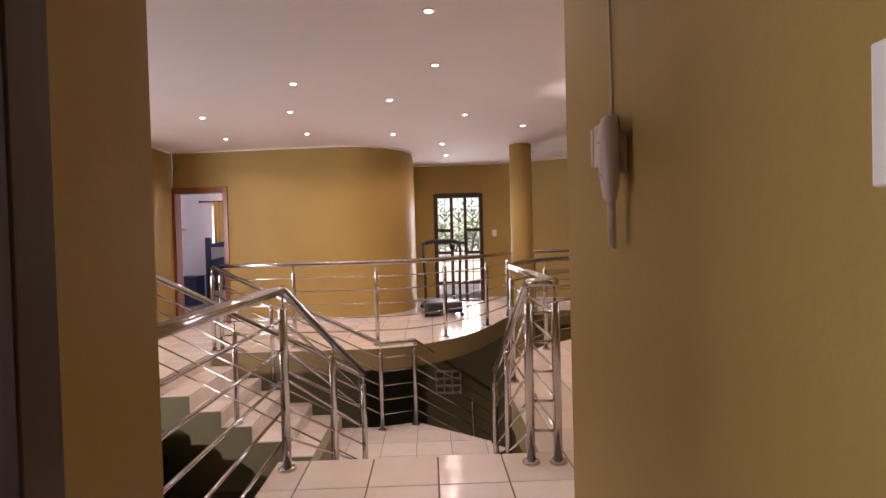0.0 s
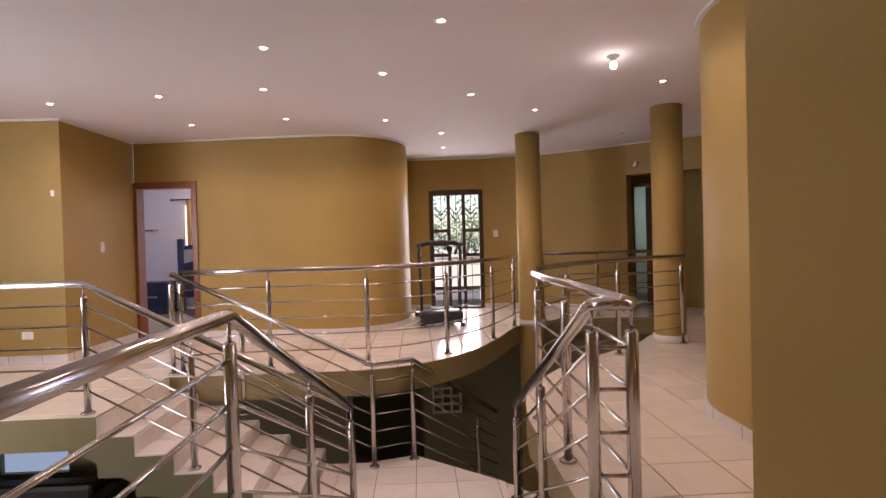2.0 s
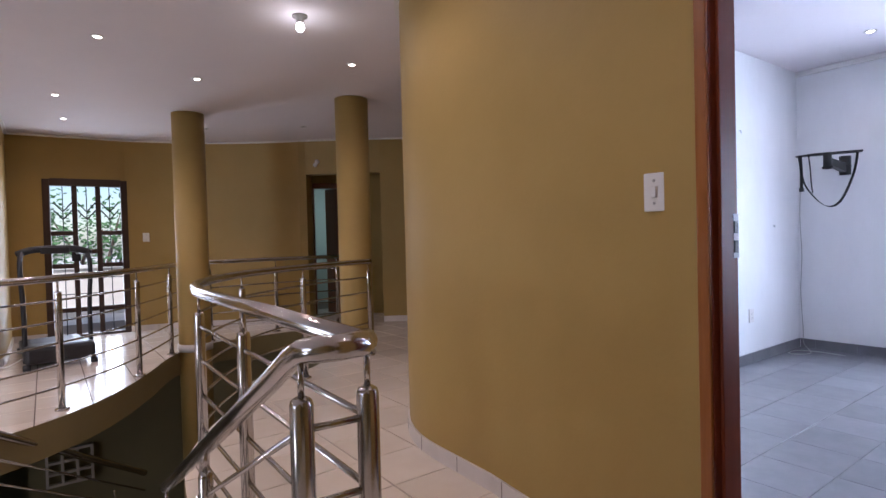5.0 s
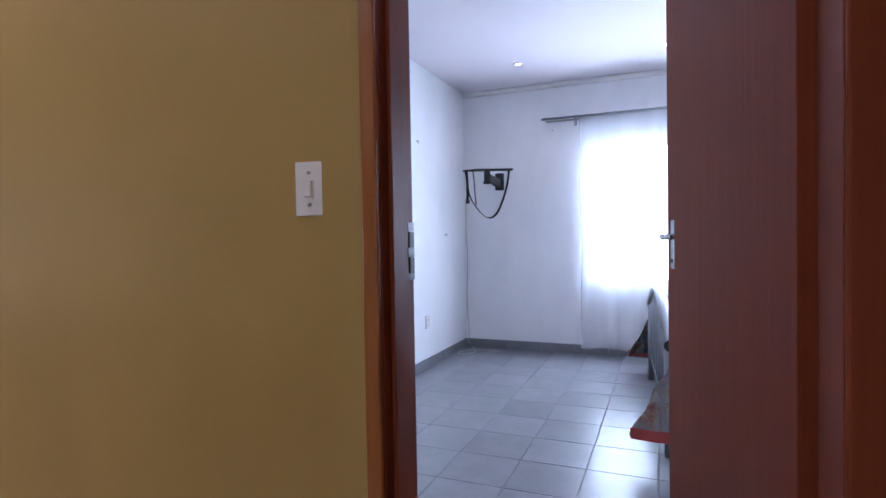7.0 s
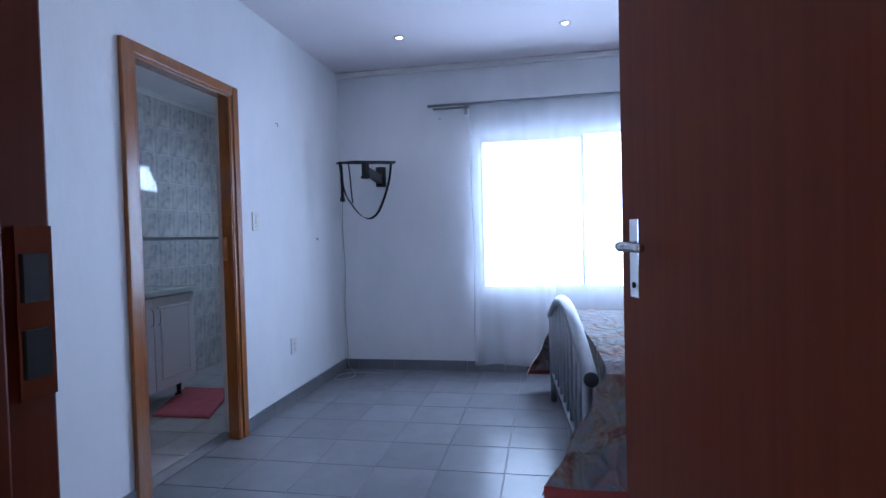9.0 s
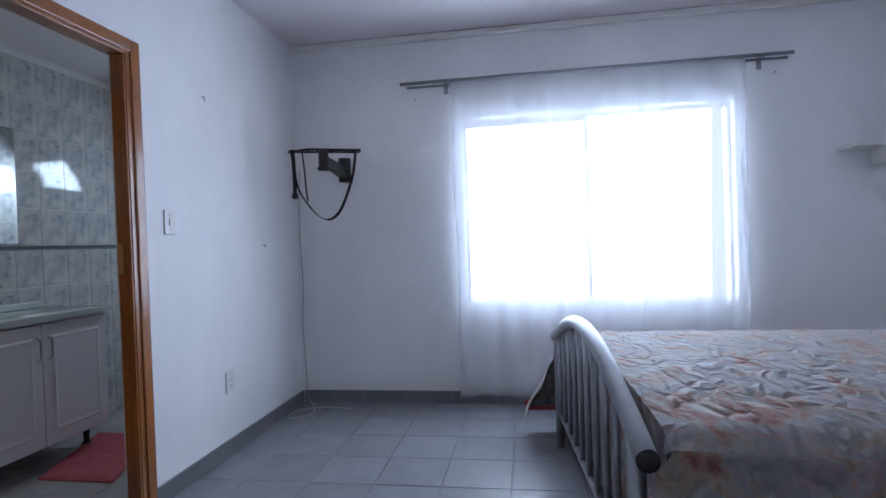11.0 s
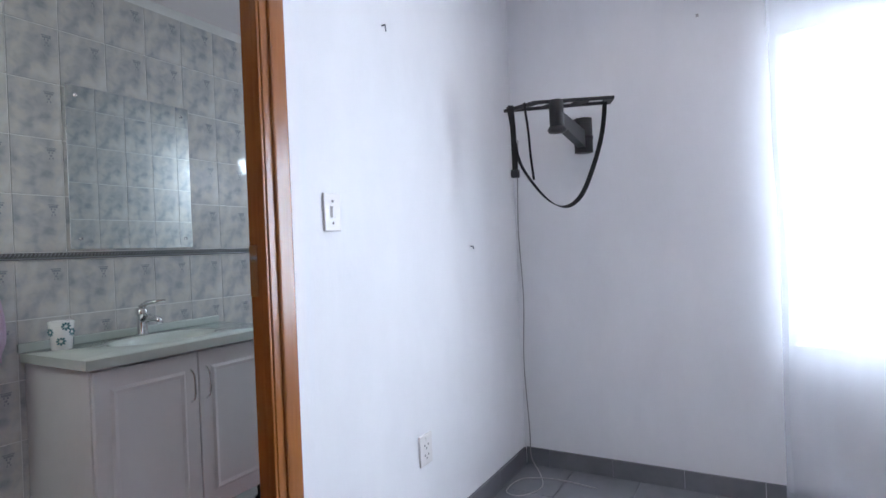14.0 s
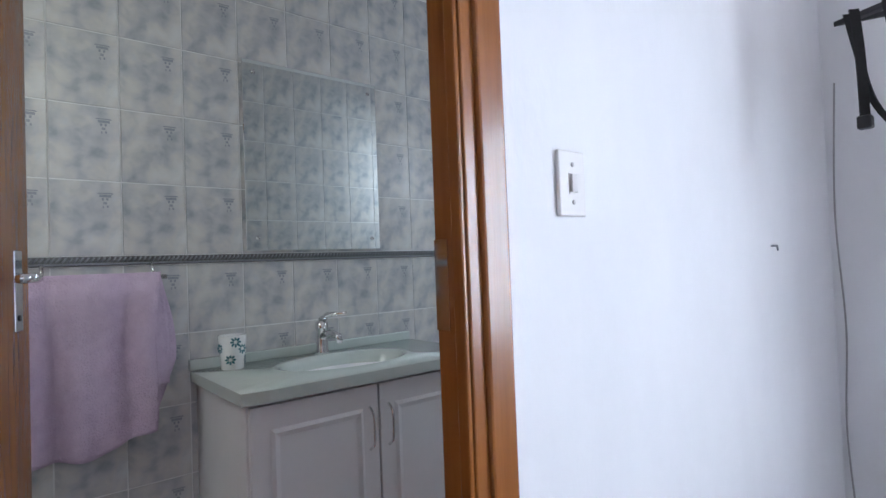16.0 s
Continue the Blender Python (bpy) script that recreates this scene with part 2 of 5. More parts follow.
def marble_tile_material():
    """Glazed tile: soft lilac, beige and blue-grey clouds, the same in every tile but for a slight shift."""
    m = bpy.data.materials.new("marbled_wall_tile")
    m.use_nodes = True
    n, l = m.node_tree.nodes, m.node_tree.links
    b = n["Principled BSDF"]
    b.inputs["Roughness"].default_value = 0.07
    tc, info = n.new("ShaderNodeTexCoord"), n.new("ShaderNodeObjectInfo")
    cmb, add = n.new("ShaderNodeCombineXYZ"), n.new("ShaderNodeVectorMath")
    mul = n.new("ShaderNodeMath")
    mul.operation = "MULTIPLY"
    mul.inputs[1].default_value = 0.05
    l.new(info.outputs["Random"], mul.inputs[0])
    l.new(mul.outputs[0], cmb.inputs[1])
    l.new(tc.outputs["Object"], add.inputs[0])
    l.new(cmb.outputs[0], add.inputs[1])
    cols = []
    for sc_, det, dist, stops in ((10.5, 3, 0.15, ((0.31, (0.35, 0.365, 0.41)), (0.43, (0.55, 0.545, 0.565)), (0.53, (0.67, 0.635, 0.60)), (0.68, (0.72, 0.71, 0.70)))),
                                  (19.0, 3, 0.4, ((0.34, (0.38, 0.40, 0.43)), (0.47, (0.59, 0.575, 0.58)), (0.58, (0.69, 0.66, 0.63)), (0.72, (0.74, 0.73, 0.73))))):
        t, r = n.new("ShaderNodeTexNoise"), n.new("ShaderNodeValToRGB")
        t.inputs["Scale"].default_value, t.inputs["Detail"].default_value, t.inputs["Distortion"].default_value = sc_, det, dist
        l.new(add.outputs[0], t.inputs[0])
        while len(r.color_ramp.elements) < len(stops):
            r.color_ramp.elements.new(0.5)
        for e, (p, c) in zip(r.color_ramp.elements, stops):
            e.position, e.color = p, (*c, 1)
        l.new(t.outputs[0], r.inputs[0])
        cols.append(r.outputs[0])
    mx = n.new("ShaderNodeMix")
    mx.data_type = "RGBA"
    mx.inputs[0].default_value = 0.4
    l.new(cols[0], mx.inputs[6]), l.new(cols[1], mx.inputs[7])
    l.new(mx.outputs[2], b.inputs["Base Color"])
    return m


def curtain_material():
    m = bpy.data.materials.new("sheer_white_voile")
    m.use_nodes = True
    n, l = m.node_tree.nodes, m.node_tree.links
    for x in list(n):
        if x.type == "BSDF_PRINCIPLED":
            n.remove(x)
    d, tl, tr = (n.new("ShaderNodeBsdf" + k) for k in ("Diffuse", "Translucent", "Transparent"))
    a, c = n.new("ShaderNodeMixShader"), n.new("ShaderNodeMixShader")
    d.inputs[0].default_value = tl.inputs[0].default_value = (0.82, 0.84, 0.88, 1)
    a.inputs[0].default_value, c.inputs[0].default_value = 0.06, 0.42
    tc, w = n.new("ShaderNodeTexCoord"), n.new("ShaderNodeTexNoise")
    mp, mr = n.new("ShaderNodeMapping"), n.new("ShaderNodeMapRange")
    mp.inputs["Scale"].default_value = (1, 3, 0.3)
    w.inputs["Scale"].default_value = 2.5
    mr.inputs[3].default_value, mr.inputs[4].default_value = 0.60, 0.71
    l.new(tc.outputs["Object"], mp.inputs[0])
    l.new(mp.outputs[0], w.inputs[0])
    l.new(w.outputs[0], mr.inputs[0])
    l.new(mr.outputs[0], c.inputs[0])
    l.new(d.outputs[0], a.inputs[1]), l.new(tl.outputs[0], a.inputs[2])
    l.new(a.outputs[0], c.inputs[1]), l.new(tr.outputs[0], c.inputs[2])
    l.new(c.outputs[0], n["Material Output"].inputs[0])
    return m


def glass_material():
    m = bpy.data.materials.new("window_glass")
    m.use_nodes = True
    b = m.node_tree.nodes["Principled BSDF"]
    b.inputs["Roughness"].default_value, b.inputs["Transmission Weight"].default_value, b.inputs["IOR"].default_value = 0.0, 1.0, 1.02
    return m


def glow(name, color, strength):
    m = bpy.data.materials.new(name)
    m.use_nodes = True
    n, l = m.node_tree.nodes, m.node_tree.links
    e = n.new("ShaderNodeEmission")
    e.inputs[0].default_value, e.inputs[1].default_value = (*color, 1), strength
    l.new(e.outputs[0], n["Material Output"].inputs[0])
    return m


QUILT, MARBLE, VOILE, GLASS = quilt_material(), marble_tile_material(), curtain_material(), glass_material()
QUILT_HEM = mat("red_quilt_hem", (0.28, 0.035, 0.03), 0.8, color2=(0.36, 0.06, 0.05), scale=12, bump=0.3, bump_scale=60)
OUTSIDE = glow("bright_overcast_distance", (0.86, 0.93, 1.0), 1.7)

# ---- mesh helpers ----


def obj(name, verts, faces, material, parent=None, label="", smooth=False):
    me = bpy.data.meshes.new(name)
    me.from_pydata([tuple(v) for v in verts], [], faces)
    me.update()
    mats = material if isinstance(material, (list, tuple)) else [material]
    for x in mats:
        me.materials.append(x)
    if smooth:
        me.polygons.foreach_set("use_smooth", [True] * len(me.polygons))
    ob = new(name, me)
    if parent:
        ob.parent = parent
    if label:
        ob["label"] = label
    return ob


def part(name, bm, material, parent=None, label="", smooth=False):
    me = bpy.data.meshes.new(name)
    bmesh.ops.recalc_face_normals(bm, faces=bm.faces)
    bm.to_mesh(me)
    bm.free()
    me.materials.append(material)
    if smooth:
        me.polygons.foreach_set("use_smooth", [True] * len(me.polygons))
    ob = new(name, me)
    if parent:
        ob.parent = parent
    if label:
        ob["label"] = label
    return ob


def bm_box(x0, x1, y0, y1, z0, z1, bevel=0.0, bm=None, m=None):
    own = bm or bmesh.new()
    mm = Matrix.LocRotScale(((x0 + x1) / 2, (y0 + y1) / 2, (z0 + z1) / 2), None, (x1 - x0, y1 - y0, z1 - z0))
    r = bmesh.ops.create_cube(own, size=1.0, matrix=(m @ mm) if m else mm)
    if bevel:
        es = {e for v in r["verts"] for e in v.link_edges}
        bmesh.ops.bevel(own, geom=list(es), offset=bevel, segments=2, affect="EDGES", profile=0.5)
    return own


def box(name, x0, x1, y0, y1, z0, z1, material, parent=None, bevel=0.0, label="", m=None):
    return part(name, bm_box(x0, x1, y0, y1, z0, z1, bevel, None, m), material, parent, label)


def bm_tube(pts, r, seg=12, caps=True, bm=None, closed=False):
    """A round bar along a line of points, with mitred rings."""
    bm = bm or bmesh.new()
    pts = [Vector(p) for p in pts]
    rings, up = [], None
    for i, p in enumerate(pts):
        a = (p - pts[i - 1]).normalized() if i else (pts[1] - p).normalized()
        b = (pts[i + 1] - p).normalized() if i < len(pts) - 1 else a
        d = (a + b).normalized() if (a + b).length > 1e-6 else a
        if up is None:
            up = d.orthogonal().normalized()
        up = (up - d * up.dot(d)).normalized()
        side = d.cross(up)
        k = 1.0 / max(0.5, a.dot(d))
        rr = r[i] if isinstance(r, (list, tuple)) else r
        rings.append([bm.verts.new(p + (up * math.cos(t) + side * math.sin(t)) * rr * (1 + (k - 1) * 0.5)) for t in [2 * math.pi * j / seg for j in range(seg)]])
    for u, v in zip(rings, rings[1:]):
        for j in range(seg):
            bm.faces.new((u[j], u[(j + 1) % seg], v[(j + 1) % seg], v[j]))
    if caps:
        bm.faces.new(rings[0][::-1])
        bm.faces.new(rings[-1])
    return bm


def tube(name, pts, r, material, parent=None, seg=12, label=""):
    return part(name, bm_tube(pts, r, seg), material, parent, label, True)


def curve_pts(ctrl, n=8):
    """A smooth line through the points."""
    c = [Vector(p) for p in ctrl]
    out = []
    for i in range(len(c) - 1):
        p0, p1, p2, p3 = c[max(0, i - 1)], c[i], c[i + 1], c[min(len(c) - 1, i + 2)]
        for k in range(n):
            t = k / n
            out.append(0.5 * ((2 * p1) + (p2 - p0) * t + (2 * p0 - 5 * p1 + 4 * p2 - p3) * t * t + (3 * p1 - p0 - 3 * p2 + p3) * t ** 3))
    return out + [c[-1]]


def lathe(name, profile, material, parent=None, at=(0, 0, 0), seg=24, label="", m=None):
    bm = bmesh.new()
    rings = []
    for r, z in profile:
        rings.append([bm.verts.new((r * math.cos(2 * math.pi * j / seg), r * math.sin(2 * math.pi * j / seg), z)) for j in range(seg)])
    for u, v in zip(rings, rings[1:]):
        for j in range(seg):
            bm.faces.new((u[j], u[(j + 1) % seg], v[(j + 1) % seg], v[j]))
    bm.faces.new(rings[0][::-1])
    bm.faces.new(rings[-1])
    bmesh.ops.transform(bm, matrix=m if m else Matrix.Translation(at), verts=bm.verts)
    return part(name, bm, material, parent, label, True)


def prism(name, poly, z0, z1, material, side=None, parent=None):
    """An upright block over a plan outline; the sides may take a second material."""
    k = len(poly)
    bm = bmesh.new()
    lo = [bm.verts.new((x, y, z0)) for x, y in poly]
    hi = [bm.verts.new((x, y, z1)) for x, y in poly]
    fs = [bm.faces.new(hi), bm.faces.new(lo[::-1])]
    sides = [bm.faces.new((lo[i], lo[(i + 1) % k], hi[(i + 1) % k], hi[i])) for i in range(k)]
    for f in sides + fs[1:]:
        f.material_index = 1 if side else 0
    bmesh.ops.recalc_face_normals(bm, faces=bm.faces)
    bmesh.ops.triangulate(bm, faces=fs)
    me = bpy.data.meshes.new(name)
    bm.to_mesh(me)
    bm.free()
    me.materials.append(material)
    if side:
        me.materials.append(side)
    if k > 6:
        me.polygons.foreach_set("use_smooth", [True] * len(me.polygons))
        me.set_sharp_from_angle(angle=radians(32))
    ob = new(name, me)
    if parent:
        ob.parent = parent
    return ob


def wall(name, pts, z0, z1, thick, material, cap=None):
    """A wall along a plan line; its seen face is on the line, its body lies to the left of the line's direction."""
    P = [Vector((x, y, 0)) for x, y in pts]
    N = []
    for i, p in enumerate(P):
        a = (p - P[i - 1]).normalized() if i else (P[1] - p).normalized()
        b = (P[i + 1] - p).normalized() if i < len(P) - 1 else a
        d = (a + b).normalized()
        k = 1 / max(0.4, a.dot(d))
        N.append(Vector((-d.y, d.x, 0)) * thick * k)
    back = [p + n for p, n in zip(P, N)]
    poly = [(p.x, p.y) for p in P] + [(p.x, p.y) for p in reversed(back)]
    return tagged(prism(name, poly, z0, z1, material), kind="structure")


def arc(cx, cy, r, a0, a1, n=14):
    return [(cx + r * math.cos(radians(a0 + (a1 - a0) * i / n)), cy + r * math.sin(radians(a0 + (a1 - a0) * i / n))) for i in range(n + 1)]


def clip(poly, x0, x1, y0, y1):
    """The part of a plan outline inside a rectangle."""
    for axis, lim, sign in ((0, x0, 1), (0, x1, -1), (1, y0, 1), (1, y1, -1)):
        out = []
        for i, p in enumerate(poly):
            q = poly[(i + 1) % len(poly)]
            pin, qin = (p[axis] - lim) * sign >= 0, (q[axis] - lim) * sign >= 0
            if pin:
                out.append(p)
            if pin != qin:
                t = (lim - p[axis]) / (q[axis] - p[axis])
                out.append((p[0] + t * (q[0] - p[0]), p[1] + t * (q[1] - p[1])))
        poly = out
        if len(poly) < 3:
            return []
    return poly


def poly_area(p):
    return abs(sum(p[i][0] * p[(i + 1) % len(p)][1] - p[(i + 1) % len(p)][0] * p[i][1] for i in range(len(p)))) / 2


def strip(name, pts, z0, z1, thick, material, parent=None):
    """A thin upright band standing in front of a wall, along a plan line; its body is to the right of the line."""
    w = wall(name, pts, z0, z1, -thick, material)
    return w

# ---- structure: hall ----
H, HB, LOW = 2.58, 2.662, -2.75
void_right = [(1.42, 3.79), (1.43, 5.25)] + [(p.x, p.y) for p in curve_pts([(1.43, 5.25, 0), (1.56, 5.87, 0), (1.96, 6.54, 0), (2.54, 7.08, 0), (3.04, 7.48, 0), (3.38, 7.92, 0)], 5)][1:]
void_far = [(p.x, p.y) for p in curve_pts([(0.20, 6.80, 0), (0.59, 6.90, 0), (1.02, 7.20, 0), (1.36, 7.61, 0), (1.68, 8.20, 0), (1.95, 8.80, 0), (2.22, 9.22, 0)], 5)]
NEAR = [(0.0, -1.2), (2.495, -1.2), (2.495, 3.6), (2.62, 4.4), (2.62, 5.0), (2.95, 5.72), (3.57, 5.95), (3.97, 6.5), (5.7, 6.5), (5.7, 8.95), (4.25, 9.35), (3.72, 8.35)] + void_right[::-1] + [(0.0, 3.79)]
FAR = [(-5.0, 5.70), (-1.58, 5.70), (-1.58, 6.82)] + void_far + [(2.6, 9.40), (3.4, 9.47), (4.25, 9.35), (5.7, 8.95), (5.7, 12.5), (-5.0, 12.5)]
floor_near = tagged(prism("floor_near", NEAR, -0.24, -0.006, GROUT, FASCIA), kind="structure", label="cream ceramic tile hall floor with dark joints")
floor_far = tagged(prism("floor_far", FAR, -0.24, -0.006, GROUT, FASCIA), kind="structure", label="cream tiled far landing with a curved edge")

wall("wall_hall_lobby", [(2.43, 2.45), (1.42, 2.45), (1.32, 2.68), (1.32, -1.2)], 0, H, 0.10, OCHRE)
wall("wall_hall_corridor", [(0.257, 1.60), (0.257, 2.03), (-5.0, 2.03)], -0.24, H, 0.12, OCHRE)
# opening and side room are unseen, added to pass lamp light across the corridor
wall("wall_hall_corridor_near", [(0.257, -1.2), (0.257, 0.60)], -0.24, H, 0.12, OCHRE)
wall("wall_hall_corridor_head", [(0.257, 0.60), (0.257, 1.60)], 2.10, H, 0.12, OCHRE)
wall("wall_side_room", [(0.130, 0.30), (-0.70, 0.30), (-0.70, 1.88), (0.130, 1.88)][::-1], -0.24, H, -0.10, OCHRE)
tagged(box("floor_side_room", -0.70, 0.0, 0.30, 1.88, -0.24, -0.004, TILE_HALL), kind="structure")
tagged(box("wall_hall_back", -0.2, 1.6, -1.35, -1.2, 0, H, OCHRE), kind="structure")
# unseen west wall; its window and glowing backdrop are added for side daylight
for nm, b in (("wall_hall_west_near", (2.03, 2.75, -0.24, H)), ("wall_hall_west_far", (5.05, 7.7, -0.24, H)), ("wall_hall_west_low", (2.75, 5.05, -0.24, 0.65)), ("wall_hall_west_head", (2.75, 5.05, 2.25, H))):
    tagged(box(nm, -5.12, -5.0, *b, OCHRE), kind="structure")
assumed_window = tagged(new("assumed_window_4"), "wide unseen window added above the stair void for daylight", kind="structure")
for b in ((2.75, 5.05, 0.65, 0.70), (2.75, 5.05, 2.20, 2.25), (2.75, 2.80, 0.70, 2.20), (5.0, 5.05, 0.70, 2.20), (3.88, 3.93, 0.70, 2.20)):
    box("window_frame", -5.08, -5.03, *b, WOOD_DARK, assumed_window)
tagged(box("backdrop_assumed_window", -6.4, -6.35, 1.5, 6.5, -0.1, 3.2, OUTSIDE), kind="structure")
wall("wall_hall_left", [(-5.0, 7.7), (-3.02, 7.7), (-2.985, 9.12)], 0, H, 0.12, OCHRE)
DL0, DL1 = (-2.97, 9.10), (-2.16, 9.00)
wall("wall_far_door_head", [DL0, DL1], 2.0, H, 0.12, OCHRE)
drum_far = [DL1, (-0.35, 8.80)] + arc(-0.35, 9.75, 0.95, -90, 0)[1:] + [(0.60, 11.12)]
wall("wall_drum_far", drum_far, 0, H, 0.12, OCHRE)
G0, G1 = (0.97, 11.09), (1.85, 11.03)
wall("wall_gate_side", [(0.60, 11.12), G0], 0, H, 0.2, OCHRE)
wall("wall_gate_head", [G0, G1], 2.03, H, 0.2, OCHRE)
curved = [(p.x, p.y) for p in curve_pts([(*G1, 0), (2.6, 10.82, 0), (3.35, 10.42, 0), (3.95, 9.93, 0)], 5)]
wall("wall_curved", curved, 0, H, 0.2, OCHRE)
wall("wall_recess_head", [(3.95, 9.93), (4.78, 9.30)], 2.10, H, 0.2, OCHRE)
far_right = [(4.78, 9.30), (5.2, 9.02), (5.7, 8.80)]
wall("wall_far_right", far_right, 0, H, 0.2, OCHRE)
wall("wall_recess_left", [(3.95, 9.93), (4.30, 10.55)][::-1], 0, H, -0.10, OCHRE)
wall("wall_recess_back", [(4.80, 10.35), (5.55, 9.95)], 0, H, 0.1, OCHRE)
wall("wall_recess_back_head", [(4.30, 10.62), (4.80, 10.35)], 2.03, H, 0.1, OCHRE)
wall("wall_hall_east", [(5.7, 8.80), (5.7, 6.45)], 0, H, 0.15, OCHRE)
drum_near = [(5.7, 6.45), (3.95, 6.45), (3.95, 5.9), (3.57, 5.9)] + arc(3.57, 4.9, 1.0, 90, 180)[1:] + [(2.56, 4.5), (2.50, 4.0), (2.428, 3.418)]
wall("wall_drum_near", drum_near, 0, H, 0.075, OCHRE)
tagged(box("wall_bedroom_door_head", 2.43, 2.515, 2.45, 3.417, 2.08, H, OCHRE), kind="structure")
tagged(box("ceiling_hall", -5.2, 2.60, -1.4, 12.7, H, H + 0.12, CEILING), kind="structure")
tagged(box("ceiling_hall_far", 2.60, 6.0, 6.35, 12.7, H, H + 0.12, CEILING), kind="structure")
tagged(prism("ceiling_hall_drum", [(2.60, 4.9)] + arc(3.57, 4.9, 0.96, 180, 90) + [(5.9, 5.86), (5.9, 6.35), (2.60, 6.35)], H, H + 0.12, CEILING), kind="structure")
for nm, line in (("cornice_left", [(-5.0, 7.7), (-3.02, 7.7), (-2.985, 9.10), DL1]), ("cornice_drum_far", drum_far), ("cornice_gate", [(0.60, 11.12), G0, G1]),
                 ("cornice_curved", curved + far_right), ("cornice_drum_near", drum_near[3:])):
    strip(nm, line, H - 0.022, H - 0.002, 0.03, CORNICE)

# tile skirting in the hall
for nm, line in (("skirting_drum_near", drum_near[3:]), ("skirting_drum_far", drum_far), ("skirting_gate", [(0.60, 11.12), G0]), ("skirting_curved", curved),
                 ("skirting_far_right", far_right), ("skirting_left", [(-5.0, 7.7), (-3.02, 7.7), (-2.985, 9.06)])):
    base = strip(nm, line, 0.0, 0.078, 0.012, SKIRT_HALL)
    d = 0.0
    for a, b in zip(line, line[1:]):
        va, vb = Vector((*a, 0)), Vector((*b, 0))
        seg = (vb - va).length
        u = (vb - va) / max(seg, 1e-6)
        while d < seg:
            p = va + u * d
            n_ = Vector((u.y, -u.x, 0))
            q = p + n_ * 0.0125
            m_ = Matrix.Translation(q) @ Matrix.Rotation(math.atan2(u.y, u.x), 4, "Z")
            box("joint", -0.002, 0.002, -0.0006, 0.0006, 0.002, 0.078, GROUT, base, m=m_)
            d += 0.345
        d -= seg

# columns
for cx, cy, zb in ((2.26, 9.06, LOW), (3.50, 7.61, LOW)):
    col = tagged(new("column"), "round ochre painted plaster column up to the ceiling", "column", "hall columns")
    lathe("shaft", [(0.165, zb), (0.165, H - 0.003)], OCHRE, col, (cx, cy, 0), 40)
    lathe("base_tile", [(0.177, 0.001), (0.177, 0.078), (0.166, 0.080)], SKIRT_HALL, col, (cx, cy, 0), 40)

# ---- structure: stairs ----
L, RISE = -0.87, 0.145
NOSE = (-1.58, -1.32, -1.05, -0.78, -0.50, -0.18)


def stair_flight(name, label, steps, under):
    """steps: outline and height of each tread, from the top down; under: soffit block outlines."""
    f = tagged(new(name), label, "staircase", kind="structure")
    for poly, z, riser in steps:
        prism("step", poly, z - 0.30, z - 0.012, OLIVE, OLIVE, f)
        n_ = 4
        for i in range(n_):
            s0, s1 = i / n_, (i + 1) / n_
            lerp = lambda p, q, t: (p[0] + (q[0] - p[0]) * t, p[1] + (q[1] - p[1]) * t)
            g = 0.002
            q = [lerp(poly[0], poly[1], s0 + g), lerp(poly[0], poly[1], s1 - g), lerp(poly[3], poly[2], s1 - g), lerp(poly[3], poly[2], s0 + g)]
            prism("tread_tile", q, z - 0.012, z, TILE_STEP, None, f)
            if riser:
                d = Vector((poly[0][0] - poly[3][0], poly[0][1] - poly[3][1])).normalized() * 0.010
                r0, r1 = q[3], q[2]
                prism("riser_tile", [r0, r1, (r1[0] + d.x, r1[1] + d.y), (r0[0] + d.x, r0[1] + d.y)], z + 0.002, z + RISE - 0.014, TILE_STEP, None, f)
    return f


steps = []
for k in range(1, 6):
    x0, x1 = NOSE[k - 1], NOSE[k]
    steps.append(([(x1, 5.70), (x1, 6.84), (x0, 6.84), (x0, 5.70)], -k * RISE, True))
left_flight = stair_flight("stairs_left", "short flight of cream tiled steps with olive sides", steps, None)
obj("soffit", [(-1.75, 5.702, -0.24), (-0.1, 5.702, -1.25), (-0.1, 5.702, -1.02), (-0.18, 5.702, -0.88), (-1.6, 5.702, -0.18), (-1.75, 5.702, -0.18),
               (-1.75, 6.838, -0.24), (-0.1, 6.838, -1.25), (-0.1, 6.838, -1.02), (-0.18, 6.838, -0.88), (-1.6, 6.838, -0.18), (-1.75, 6.838, -0.18)],
    [(5, 4, 3, 2, 1, 0), (6, 7, 8, 9, 10, 11), (0, 1, 7, 6), (1, 2, 8, 7)], OLIVE, left_flight)
box("last_riser", -0.19, -0.17, 5.70, 6.84, L, L + RISE - 0.014, TILE_STEP, left_flight)
steps = []
for k in range(1, 6):
    y0, y1 = 3.79 + 0.30 * (k - 1), 3.79 + 0.30 * k
    steps.append(([(0.06, y1), (1.42, y1), (1.42, y0), (0.06, y0)], -k * RISE, True))
near_flight = stair_flight("stairs_near", "short flight of cream tiled steps down to the landing", steps, None)
LAND = [(-0.17, 5.70), (0.06, 5.70), (0.06, 5.29), (1.42, 5.29), (1.42, 6.28), (0.66, 6.93), (0.2, 6.80), (-0.17, 6.82)]
landing = tagged(prism("landing", LAND, L - 0.24, L - 0.006, GROUT, OLIVE), kind="structure", label="cream tiled half landing between three flights")
steps, n1, e1 = [], Vector((0.63, 0.78)), Vector((0.78, -0.63))
for k in range(1, 10):
    a0 = Vector((0.66, 6.93)) + n1 * 0.28 * (k - 1)
    a1 = a0 + n1 * 0.28
    steps.append(([tuple(a1), tuple(a1 + e1 * 1.0), tuple(a0 + e1 * 1.0), tuple(a0)], L - k * 0.17, True))
lower_flight = stair_flight("stairs_lower", "cream tiled steps down to the dark lower floor", steps, None)

